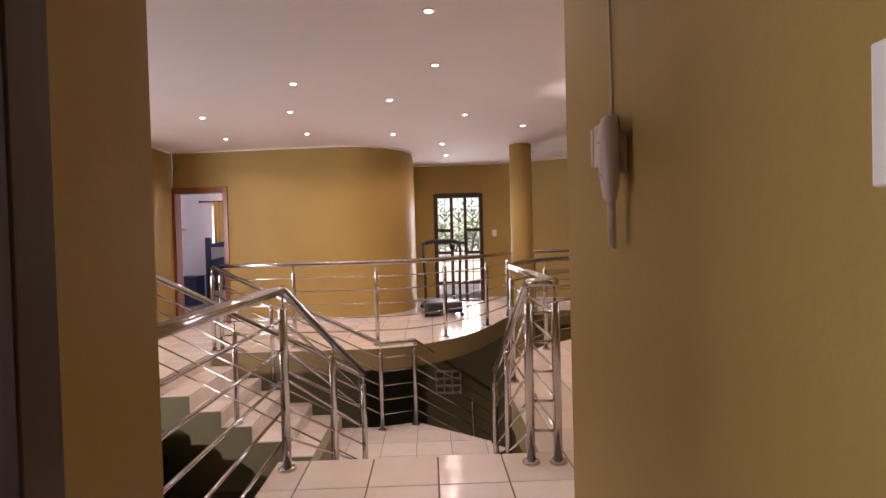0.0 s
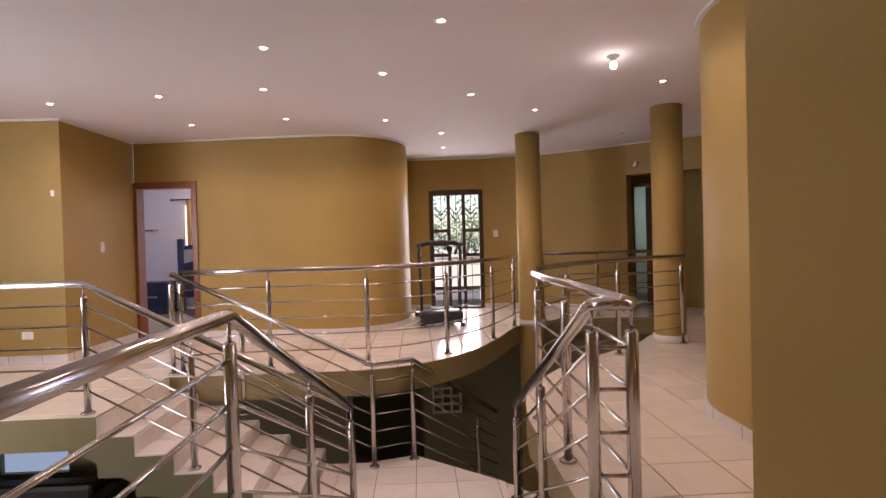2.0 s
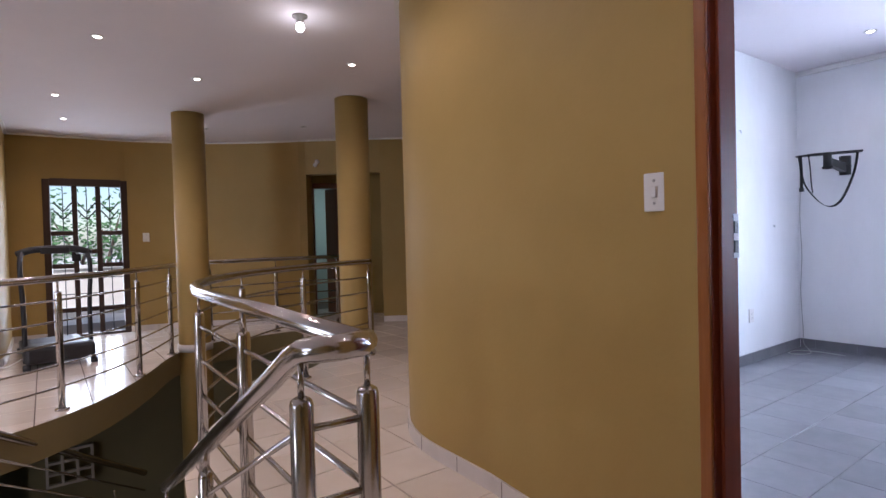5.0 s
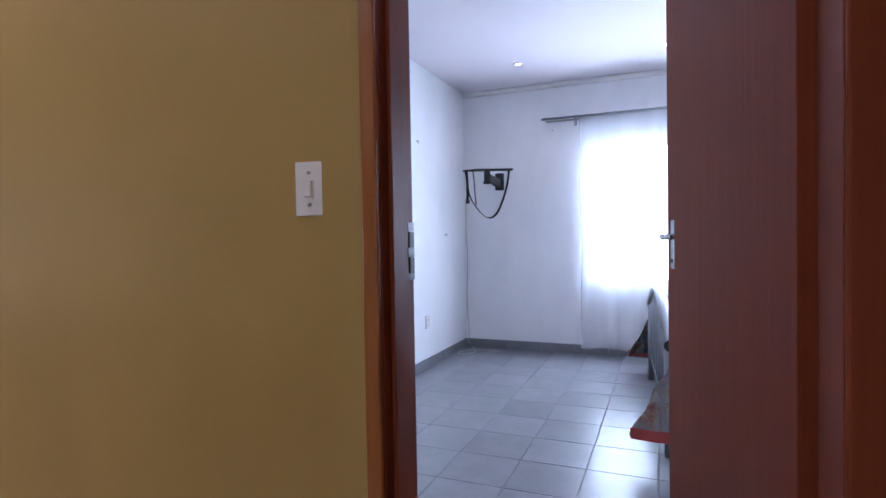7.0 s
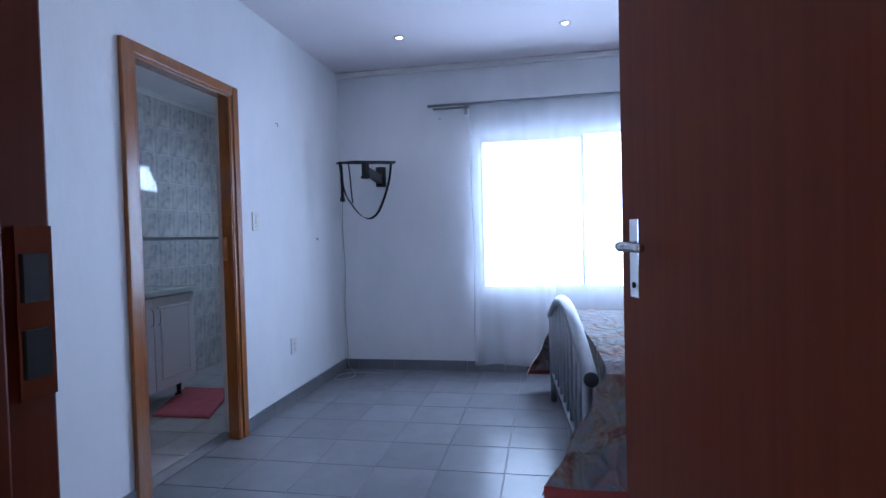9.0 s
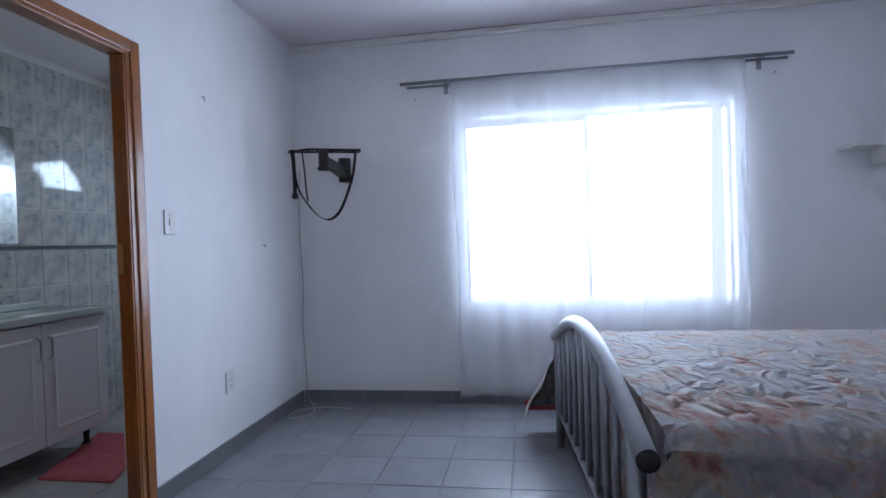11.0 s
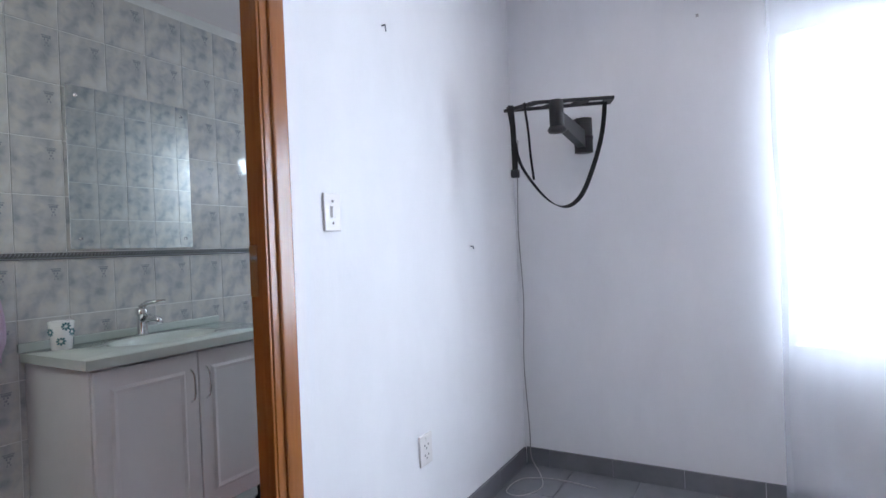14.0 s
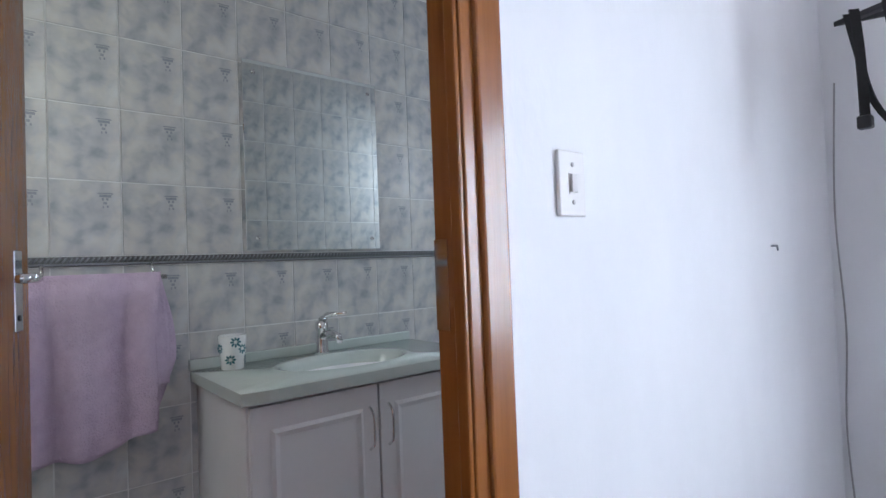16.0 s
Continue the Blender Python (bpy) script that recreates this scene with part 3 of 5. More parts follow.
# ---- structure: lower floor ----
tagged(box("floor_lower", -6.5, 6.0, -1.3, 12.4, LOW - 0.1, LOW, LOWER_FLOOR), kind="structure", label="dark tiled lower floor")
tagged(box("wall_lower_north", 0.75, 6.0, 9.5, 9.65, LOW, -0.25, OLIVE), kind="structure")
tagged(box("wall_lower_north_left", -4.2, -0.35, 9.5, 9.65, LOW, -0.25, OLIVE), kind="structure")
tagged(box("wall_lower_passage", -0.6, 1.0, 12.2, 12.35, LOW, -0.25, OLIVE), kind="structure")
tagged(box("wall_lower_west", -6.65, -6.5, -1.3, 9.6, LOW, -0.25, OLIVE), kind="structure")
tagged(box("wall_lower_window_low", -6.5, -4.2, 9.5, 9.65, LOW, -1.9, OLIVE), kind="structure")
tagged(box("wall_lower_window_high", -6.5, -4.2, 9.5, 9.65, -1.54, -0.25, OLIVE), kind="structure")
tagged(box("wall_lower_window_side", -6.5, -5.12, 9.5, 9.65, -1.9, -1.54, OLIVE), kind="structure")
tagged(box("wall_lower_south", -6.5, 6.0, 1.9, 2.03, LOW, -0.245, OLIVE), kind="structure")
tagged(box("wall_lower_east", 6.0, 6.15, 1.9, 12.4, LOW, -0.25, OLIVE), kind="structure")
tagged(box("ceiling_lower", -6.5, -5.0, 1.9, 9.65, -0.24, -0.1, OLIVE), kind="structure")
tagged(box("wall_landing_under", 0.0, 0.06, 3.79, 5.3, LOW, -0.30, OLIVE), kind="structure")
vent = tagged(new("breeze_block_vent"), "pale pierced breeze block vent in an olive wall", "wall vent")
for i in range(4):
    box("rib", 0.90 + i * 0.13 - 0.012, 0.90 + i * 0.13 + 0.012, 9.44, 9.498, -1.29, -0.92, GARDEN_WALL, vent)
for j in range(4):
    box("rib", 0.888, 1.302, 9.445, 9.498, -1.29 + j * 0.115, -1.265 + j * 0.115, GARDEN_WALL, vent)
sofa = tagged(new("sofa"), "black leather sofa on the lower floor", "sofa")
box("seat", -5.5, -3.4, 7.8, 8.7, LOW + 0.12, LOW + 0.45, LEATHER, sofa, 0.05)
box("backrest", -5.5, -3.4, 8.7, 9.0, LOW + 0.12, LOW + 1.0, LEATHER, sofa, 0.07)
box("armrest", -3.4, -3.12, 7.8, 9.0, LOW + 0.12, LOW + 0.9, LEATHER, sofa, 0.06)
box("armrest", -5.78, -5.5, 7.8, 9.0, LOW + 0.12, LOW + 0.9, LEATHER, sofa, 0.06)
for x in (-5.6, -3.3):
    for y in (7.9, 8.9):
        box("foot", x - 0.03, x + 0.03, y - 0.03, y + 0.03, LOW, LOW + 0.12, WOOD_DARK, sofa)
cabinet = tagged(new("media_cabinet"), "black box shaped cabinet below the stairs", "cabinet")
box("carcass", -1.75, -0.75, 4.6, 5.4, LOW, LOW + 0.95, BLACK, cabinet, 0.01)
box("door", -1.74, -1.26, 4.585, 4.60, LOW + 0.06, LOW + 0.92, BLACK, cabinet, 0.003)
box("door", -1.24, -0.76, 4.585, 4.60, LOW + 0.06, LOW + 0.92, BLACK, cabinet, 0.003)

# ---- railings ----
RAIL, POST = 0.94, 0.85


def railing(name, label, handrail, posts, lines, zbase=None, group="stainless steel balustrade"):
    """handrail: points of the top tube; posts: feet; lines: lists of points at floor level, carried up as thin bars."""
    r = tagged(new(name), label, "railing", group)
    tube("handrail", handrail, 0.0255, STEEL, r, 14)
    for x, y, z, *more in posts:
        top = more[0] if more else POST
        lathe("post", [(0.0235, 0), (0.0235, top - 0.016), (0.021, top - 0.006), (0.012, top)], STEEL, r, (x, y, z), 14)
        lathe("foot_plate", [(0.047, 0.0), (0.047, 0.010), (0.040, 0.016), (0.025, 0.018)], STEEL, r, (x, y, z), 18)
        tube("pin", [(x, y, z + top - 0.005), (x, y, z + RAIL - 0.02)], 0.007, STEEL, r, 8)
    for line in lines:
        for h_ in (0.17, 0.325, 0.48, 0.635, 0.785):
            tube("bar", [(x, y, z + h_) for x, y, z in line], 0.008, STEEL, r, 8)
    return r


def up(line, h_=RAIL):
    return [(x, y, z + h_) for x, y, z in line]


A, C, D = (0.075, 3.68, 0.0), (0.26, 5.42, L), (1.36, 5.33, L)
A0 = (0.06, 2.06, 0.0)
railing("railing_near_left", "stainless steel balustrade along the near floor and down the stair",
        up([A0, (0.07, 3.62, 0), A]) + up([C]), [A, (0.165, 4.55, -0.435, 0.85), C], [[A0, A], [A, C]])
B1, B2 = (1.35, 3.655, 0), (1.49, 3.645, 0)
QL = [(1.50, 4.56, 0), (1.505, 5.25, 0)] + [(p.x, p.y, 0) for p in curve_pts([(1.505, 5.25, 0), (1.64, 5.84, 0), (2.04, 6.47, 0), (2.62, 6.97, 0), (3.14, 7.27, 0), (3.40, 7.395, 0), (3.585, 7.47, 0)], 6)][1:]
railing("railing_stair_right", "stainless steel stair balustrade with a rounded return at the newel posts",
        up([D]) + [(1.352, 3.80, RAIL - 0.075), (1.352, 3.70, RAIL - 0.02), (1.357, 3.655, RAIL), (1.375, 3.615, RAIL + 0.006), (1.41, 3.598, RAIL + 0.008), (1.455, 3.605, RAIL + 0.008), (1.487, 3.64, RAIL + 0.006)],
        [B1, (1.355, 4.52, -0.435, 0.85), D], [[B1, D], [B1, B2]])
railing("railing_void_right", "stainless steel balustrade curving round the stair void",
        up([(1.49, 3.66, 0)] + QL), [B2, (1.50, 4.56, 0), (1.505, 5.25, 0), (2.04, 6.47, 0), (2.70, 7.02, 0), (3.555, 7.457, 0)], [[B2] + QL])
P = (-1.67, 5.77, 0)
railing("railing_platform", "stainless steel balustrade along the platform and down the steps",
        up([(-4.9, 5.77, 0), P]) + up([C]), [(-4.0, 5.77, 0), (-2.85, 5.77, 0), P, (-0.93, 5.77, -0.435)], [[(-4.9, 5.77, 0), P], [P, C]])
L1, L2 = (0.29, 6.70, L), (0.65, 6.84, L)
P2 = (-1.56, 6.90, 0)
low_end = (0.65 + 0.63 * 1.5, 6.84 + 0.78 * 1.5, L - 0.9)
railing("railing_stair_far", "stainless steel balustrade down the far side of the steps",
        up([P2, L1, L2, low_end]), [P2, (-0.90, 6.82, -0.37), L1, L2, (0.65 + 0.63 * 1.1, 6.84 + 0.78 * 1.1, L - 0.85)], [[P2, L1], [L1, L2], [L2, low_end]])
FL = [(-1.48, 6.92, 0), (-0.69, 6.98, 0)] + [(p.x, p.y, 0) for p in curve_pts([(-0.69, 6.98, 0), (0.22, 6.96, 0), (0.62, 7.05, 0), (1.00, 7.34, 0), (1.32, 7.68, 0), (1.58, 8.08, 0), (1.86, 8.62, 0), (2.02, 8.98, 0), (2.12, 9.16, 0)], 5)][1:]
railing("railing_far", "stainless steel balustrade along the curved far landing", up(FL),
        [(-1.48, 6.92, 0), (-0.69, 6.98, 0), (0.24, 6.965, 0), (1.02, 7.36, 0), (1.60, 8.11, 0), (2.00, 8.94, 0)], [FL])
BL = [(2.48, 9.46, 0), (3.0, 9.55, 0), (3.5, 9.56, 0), (4.2, 9.44, 0)]
railing("railing_column", "stainless steel balustrade between column and back wall", up(BL), [(2.52, 9.47, 0), (3.35, 9.57, 0), (4.15, 9.45, 0)], [BL])

# ---- downlights ----


def downlight(x, y, z, lit=True, r=0.029, power=10.0, room="hall"):
    d = tagged(new("downlight"), "small lit recessed ceiling downlight" if lit else "unlit recessed ceiling downlight", "downlight", "ceiling downlights")
    lathe("rim", [(r + 0.014, z - 0.001), (r + 0.014, z - 0.005), (r, z - 0.008), (r - 0.004, z - 0.003)], LAMP_RIM, d, (x, y, 0), 20)
    lathe("lamp_glass", [(r - 0.006, z - 0.004), (r - 0.006, z - 0.006), (0.01, z - 0.009)], LAMP_ON if lit else LAMP_OFF, d, (x, y, 0), 16)
    if lit:
        s = new("downlight_beam", bpy.data.lights.new("downlight_beam", "SPOT"))
        s.data.energy, s.data.spot_size, s.data.spot_blend, s.data.shadow_soft_size = power, radians(150), 0.6, 0.04
        s.data.color = (1.0, 0.80, 0.71) if room == "hall" else (1.0, 0.86, 0.70)
        s.location = (x, y, z - 0.02)
    return d


for x, y in ((-2.70, 7.08), (-1.60, 6.88), (-1.80, 8.10), (-0.31, 5.67), (-0.60, 6.70), (-0.68, 7.88), (0.93, 5.22), (0.49, 6.29), (0.41, 8.02), (1.08, 8.83), (1.17, 9.92), (1.29, 6.98), (2.06, 7.65), (3.01, 6.62), (0.88, 4.19)):
    downlight(x, y, H)
for x, y in ((-1.27, 4.83), (3.58, 9.08), (2.6, 9.75)):
    downlight(x, y, H, False)
# unseen downlight, added to brighten the lobby floor and the wall by the door
downlight(1.9, 3.0, H, True, power=7.0)
downlight(1.97, 4.84, H, True, power=10.0)
bulb = tagged(new("bulb_lamp"), "bare lit energy saving bulb in a ceiling holder", "ceiling lamp")
lathe("holder", [(0.048, H - 0.002), (0.048, H - 0.010), (0.024, H - 0.018), (0.022, H - 0.05)], LAMP_OFF, bulb, (2.30, 5.93, 0), 20)
lathe("bulb", [(0.018, H - 0.05), (0.024, H - 0.062), (0.026, H - 0.082), (0.017, H - 0.098), (0.004, H - 0.103)], BULB_ON, bulb, (2.30, 5.93, 0), 20)
s = new("bulb_light", bpy.data.lights.new("bulb_light", "POINT"))
s.data.energy, s.data.color, s.data.shadow_soft_size, s.location = 0.5, (1.0, 0.92, 0.80), 0.05, (2.30, 5.93, H - 0.17)

# ---- bedroom structure ----
BED_FLOOR = [(2.497, 2.45), (2.64, 2.45), (2.64, 0.6), (7.1, 0.6), (7.1, 4.92), (2.64, 4.92), (2.64, 3.5), (2.497, 3.5)]
tagged(prism("floor_bedroom", BED_FLOOR, -0.24, -0.006, GROUT_BED), kind="structure", label="grey ceramic tile bedroom floor")
tagged(box("wall_bedroom_left", 2.75, 4.36, 4.85, 4.925, 0, HB, WHITE_WALL), kind="structure")
tagged(box("wall_bedroom_left_far", 5.176, 6.88, 4.85, 4.925, 0, HB, WHITE_WALL), kind="structure")
tagged(box("wall_bedroom_left_head", 4.36, 5.176, 4.85, 4.925, 2.07, HB, WHITE_WALL), kind="structure")
tagged(box("wall_bedroom_back_left", 6.88, 7.1, 3.58, 4.926, 0, HB, WHITE_WALL), kind="structure")
tagged(box("wall_bedroom_back_right", 6.88, 7.1, 0.6, 1.76, 0, HB, WHITE_WALL), kind="structure")
tagged(box("wall_bedroom_back_low", 6.88, 7.1, 1.76, 3.58, 0, 0.70, WHITE_WALL), kind="structure")
tagged(box("wall_bedroom_back_head", 6.88, 7.1, 1.76, 3.58, 2.04, HB, WHITE_WALL), kind="structure")
tagged(box("wall_bedroom_right", 2.66, 7.1, 0.60, 0.75, 0, HB, WHITE_WALL), kind="structure")
tagged(box("wall_bedroom_near", 2.518, 2.565, 0.75, 2.547, 0, HB, WHITE_WALL), kind="structure")
tagged(box("wall_bedroom_near_left", 2.66, 2.75, 3.70, 4.925, 0, HB, WHITE_WALL), kind="structure")
tagged(box("wall_bedroom_near_head", 2.518, 2.565, 2.547, 3.444, 2.08, HB, WHITE_WALL), kind="structure")
tagged(box("wall_bedroom_near_return", 2.53, 2.565, 3.418, 3.70, 0, HB, WHITE_WALL), kind="structure")
tagged(box("ceiling_bedroom", 2.518, 7.1, 0.6, 4.93, HB, HB + 0.1, CEILING), kind="structure")
tagged(box("cornice_bedroom_back", 6.835, 6.878, 0.75, 4.85, HB - 0.05, HB - 0.002, CORNICE, None, 0.012), kind="structure")
for nm, b in (("skirting_bedroom_left", (5.215, 6.868, 4.838, 4.85)), ("skirting_bedroom_back", (6.868, 6.88, 0.75, 4.838)), ("skirting_bedroom_left_near", (2.75, 4.298, 4.838, 4.85)), ("skirting_bedroom_right", (2.75, 6.868, 0.75, 0.762))):
    sk = tagged(new(nm), "grey tile skirting along the white wall", kind="structure")
    x0, x1, y0, y1 = b
    along = x1 - x0 > y1 - y0
    a0, a1 = (x0, x1) if along else (y0, y1)
    while a0 < a1 - 0.02:
        a2 = min(a1, a0 + 0.33)
        if along:
            box("skirting_tile", a0 + 0.001, a2 - 0.001, y0, y1, 0, 0.088, SKIRT_BED, sk)
        else:
            box("skirting_tile", x0, x1, a0 + 0.001, a2 - 0.001, 0, 0.088, SKIRT_BED, sk)
        a0 = a2

# bedroom door: frame and open leaf
frame_ = tagged(new("door_frame"), "dark red varnished timber door frame to the bedroom", "door frame", kind="structure")
box("jamb", 2.415, 2.560, 3.392, 3.416, 0, 2.08, WOOD_DOOR, frame_, 0.003)
box("jamb", 2.415, 2.560, 2.548, 2.640, 0, 2.08, WOOD_DOOR, frame_, 0.003)
box("head", 2.415, 2.560, 2.640, 3.392, 2.04, 2.08, WOOD_DOOR, frame_, 0.003)
box("stop", 2.445, 2.515, 3.382, 3.392, 0, 2.04, WOOD_DOOR, frame_, 0.003)
for y0, y1, w_ in ((3.394, 3.428, WOOD), (2.452, 2.638, WOOD_DOOR)):
    box("casing", 2.400, 2.4148, y0, y1, 0, 2.135, w_, frame_, 0.004)
box("casing", 2.400, 2.4148, 2.639, 3.393, 2.065, 2.135, WOOD, frame_, 0.004)
box("strike_plate", 2.528, 2.557, 3.3885, 3.3915, 1.075, 1.20, CHROME, frame_)
box("strike_slot", 2.532, 2.552, 3.3865, 3.3888, 1.09, 1.125, BLACK, frame_)
box("strike_slot", 2.532, 2.552, 3.3865, 3.3888, 1.145, 1.18, BLACK, frame_)


def lever_door(name, label, hinge, angle, width, material, flip, hz=1.10):
    """A plain leaf on a hinge line; it carries two lever handles on long back plates."""
    d = tagged(new(name), label, "door")
    d.matrix_world = pose(hinge[0], hinge[1], 0, 0, 0, angle)
    box("leaf", 0.0, width, -0.02, 0.02, 0.012, 2.03, material, d, 0.002)
    for side in (-1, 1):
        x = width - 0.062
        pl = box("handle_plate", x - 0.019, x + 0.019, side * 0.0205 - 0.003, side * 0.0205 + 0.003, hz - 0.045, hz + 0.108, CHROME, d, 0.002, "chrome back plate")
        tube("lever", [(x, side * 0.022, hz + 0.056), (x, side * 0.052, hz + 0.056), (x - 0.02, side * 0.058, hz + 0.056), (x - 0.105, side * 0.056, hz + 0.054)], [0.009, 0.009, 0.010, 0.008], CHROME, pl, 10)
        lathe("keyhole", [(0.006, 0), (0.006, 0.0015)], BLACK, pl, seg=10, m=Matrix.Translation((x, side * 0.0238, hz - 0.02)) @ Matrix.Rotation(radians(-90 * side), 4, "X"))
    for z in (0.25, 1.8):
        tube("hinge", [(0.0, 0.0, z - 0.05), (0.0, 0.0, z + 0.05)], 0.024, CHROME, d, 8)
    return d


lever_door("bedroom_door", "dark red veneer bedroom door standing open into the room", (2.587, 2.646), 14.6, 0.815, WOOD_DOOR, 1, 1.10)

# window
win = tagged(new("window_1"), "steel framed bedroom window behind sheer curtain", kind="structure")
for b in ((1.76, 3.58, 0.70, 0.725), (1.76, 3.58, 2.012, 2.04), (1.76, 1.785, 0.725, 2.012), (3.555, 3.58, 0.725, 2.012), (2.695, 2.725, 0.725, 2.012)):
    box("window_frame", 6.95, 6.985, *b, LAMP_RIM, win)
box("sash_rail", 6.955, 6.98, 2.725, 3.555, 1.985, 2.012, LAMP_RIM, win)
box("window_sill", 6.882, 6.95, 1.762, 3.578, 0.675, 0.699, PLASTIC, win, 0.004)
for y0, y1 in ((1.785, 2.695), (2.725, 3.555)):
    pane = box("pane", 6.968, 6.972, y0, y1, 0.725, 1.985 if y0 > 2 else 2.012, GLASS, win)
    pane.visible_shadow = False
tagged(box("backdrop_bedroom", 8.6, 8.65, -1.0, 6.5, -1.5, 4.5, OUTSIDE), kind="structure")


def cloth(name, label, y0, y1, z0, z1, x, depth, waves, material, seed=0.0, cols=150, rows=26):
    """A hanging curtain: folds that deepen towards the hem."""
    vs, fs = [], []
    for j in range(rows + 1):
        v = j / rows
        for i in range(cols + 1):
            u = i / cols
            amp = depth * (0.45 + 0.55 * (1 - v))
            w = math.sin(u * waves * 2 * math.pi + seed + 0.7 * math.sin(u * 9 + seed)) * amp + 0.4 * amp * math.sin(u * waves * 4.3 + 1.3 + v)
            vs.append((x + w, y0 + (y1 - y0) * u + 0.006 * math.sin(v * 5 + u * 40), z0 + (z1 - z0) * v + 0.006 * math.sin(u * 30) * (1 - v)))
    for j in range(rows):
        for i in range(cols):
            a = j * (cols + 1) + i
            fs.append((a, a + 1, a + cols + 2, a + cols + 1))
    return tagged(obj(name, vs, fs, material, None, "", True), label, "curtain")


cloth("curtain", "sheer white voile curtain hanging in front of the bedroom window", 1.72, 3.64, 0.075, 2.29, 6.80, 0.011, 10, VOILE)
def ribbon(name, pts, w, axis, material, parent, th=0.002):
    P_, ax, vs, fs = [Vector(p) for p in pts], Vector(axis).normalized() * w / 2, [], []
    for i, p in enumerate(P_):
        d_ = (P_[min(i + 1, len(P_) - 1)] - P_[max(i - 1, 0)]).normalized()
        n_ = d_.cross(ax).normalized() * th
        vs += [p - ax - n_, p + ax - n_, p + ax + n_, p - ax + n_]
    for i in range(len(P_) - 1):
        a = i * 4
        for k in range(4):
            fs.append((a + k, a + (k + 1) % 4, a + 4 + (k + 1) % 4, a + 4 + k))
    fs += [(3, 2, 1, 0), (len(vs) - 4, len(vs) - 3, len(vs) - 2, len(vs) - 1)]
    return obj(name, vs, fs, material, parent)


curtain = bpy.data.objects["curtain"]
for y, w_ in ((2.93, 0.045), (2.37, 0.04), (3.625, 0.02), (1.735, 0.02)):
    ribbon("seam", [(6.780 - 0.002 * math.sin(k * 1.3), y + 0.008 * math.sin(k * 0.7), 0.10 + 2.17 * k / 16) for k in range(17)], w_, (0, 1, 0), VOILE, curtain, 0.0008)
rod = tagged(new("curtain_rod"), "brushed metal double curtain rod above the window", "curtain rod")
tube("rod", [(6.80, 1.42, 2.298), (6.80, 4.0, 2.298)], 0.012, BRUSHED, rod)
tube("rod", [(6.84, 1.44, 2.28), (6.84, 3.96, 2.28)], 0.009, BRUSHED, rod)
for y in (1.60, 3.68):
    tube("bracket", [(6.875, y, 2.275), (6.80, y, 2.275), (6.80, y, 2.298)], 0.006, BRUSHED, rod, 8)
    box("bracket_plate", 6.872, 6.879, y - 0.015, y + 0.015, 2.225, 2.305, BRUSHED, rod, 0.002)
for y in (1.50, 3.91):
    tagged(box("wall_plug", 6.872, 6.879, y - 0.006, y + 0.006, 2.195, 2.207, SLOT), "small plugged screw hole in the white wall", "screw hole")


def switch_plate(name, label, m, w=0.075, h_=0.118, socket=False):
    """A moulded plate in the plane x-z facing -y of its own frame."""
    s = tagged(new(name), label, "socket" if socket else "light switch")
    s.matrix_world = m
    box("plate", -w / 2, w / 2, -0.009, 0, -h_ / 2, h_ / 2, PLASTIC, s, 0.003)
    if socket:
        for dx, dz in ((-0.012, -0.02), (0.012, -0.02), (0, -0.032), (-0.012, 0.018), (0.012, 0.018), (0, 0.006)):
            lathe("pin_hole", [(0.0045, 0), (0.0045, 0.0012)], SLOT, s, seg=10, m=Matrix.Translation((dx, -0.009, dz)) @ Matrix.Rotation(radians(90), 4, "X"))
        box("rocker", -0.006, 0.006, -0.0125, -0.009, 0.034, 0.048, PLASTIC, s, 0.001)
    else:
        box("rocker_well", -0.011, 0.011, -0.0105, -0.009, -0.019, 0.019, PLASTIC, s)
        box("rocker", -0.009, 0.009, -0.015, -0.0105, -0.017, 0.017, PLASTIC, s, 0.002)
        for dz in (-0.034, 0.034):
            lathe("screw", [(0.0042, 0), (0.0042, 0.0012)], SLOT, s, seg=10, m=Matrix.Translation((0, -0.009, dz)) @ Matrix.Rotation(radians(90), 4, "X"))
    return s


switch_plate("light_switch", "white moulded light switch on an ochre wall beside the bedroom door", pose(2.449, 3.58, 1.275, 0, 0, -83), 0.066, 0.116)
switch_plate("light_switch", "white light switch beside the bathroom door", pose(5.397, 4.85, 1.307))
switch_plate("wall_socket", "white double wall socket low on the white wall", pose(5.872, 4.85, 0.412), 0.085, 0.118, True)
switch_plate("light_switch", "white light switch beside the garden gate", pose(2.072, 10.968, 1.27, 0, 0, -14), 0.08, 0.12)
switch_plate("light_switch", "white light switch on the far ochre wall", pose(-3.001, 8.374, 1.21, 0, 0, 90))
switch_plate("wall_socket", "white wall socket low on the far ochre wall", pose(-3.42, 7.7, 0.29), 0.12, 0.08, True)
switch_plate("wall_socket", "white wall socket low on the back wall", pose(5.1, 9.07, 0.36, 0, 0, -30), 0.09, 0.09, True)
switch_plate("light_switch", "white light switch in the corridor", pose(1.32, 1.36, 1.30, 0, 0, -90), 0.10, 0.15)
for x, z, s in ((5.71, 1.98, 0.012), (6.33, 1.18, 0.007)):
    n_ = tagged(new("wall_hook"), "small bent wire hook in the white wall", "wall hook")
    tube("shank", [(x, 4.85, z + s), (x, 4.835, z + s), (x, 4.833, z - s)], 0.003, BRUSHED, n_, 6)

tagged(box("wall_clip", -3.122, -3.088, 7.684, 7.6995, 1.76, 1.825, PLASTIC, None, 0.003), "small pale plastic clip on the ochre wall", "wall clip")

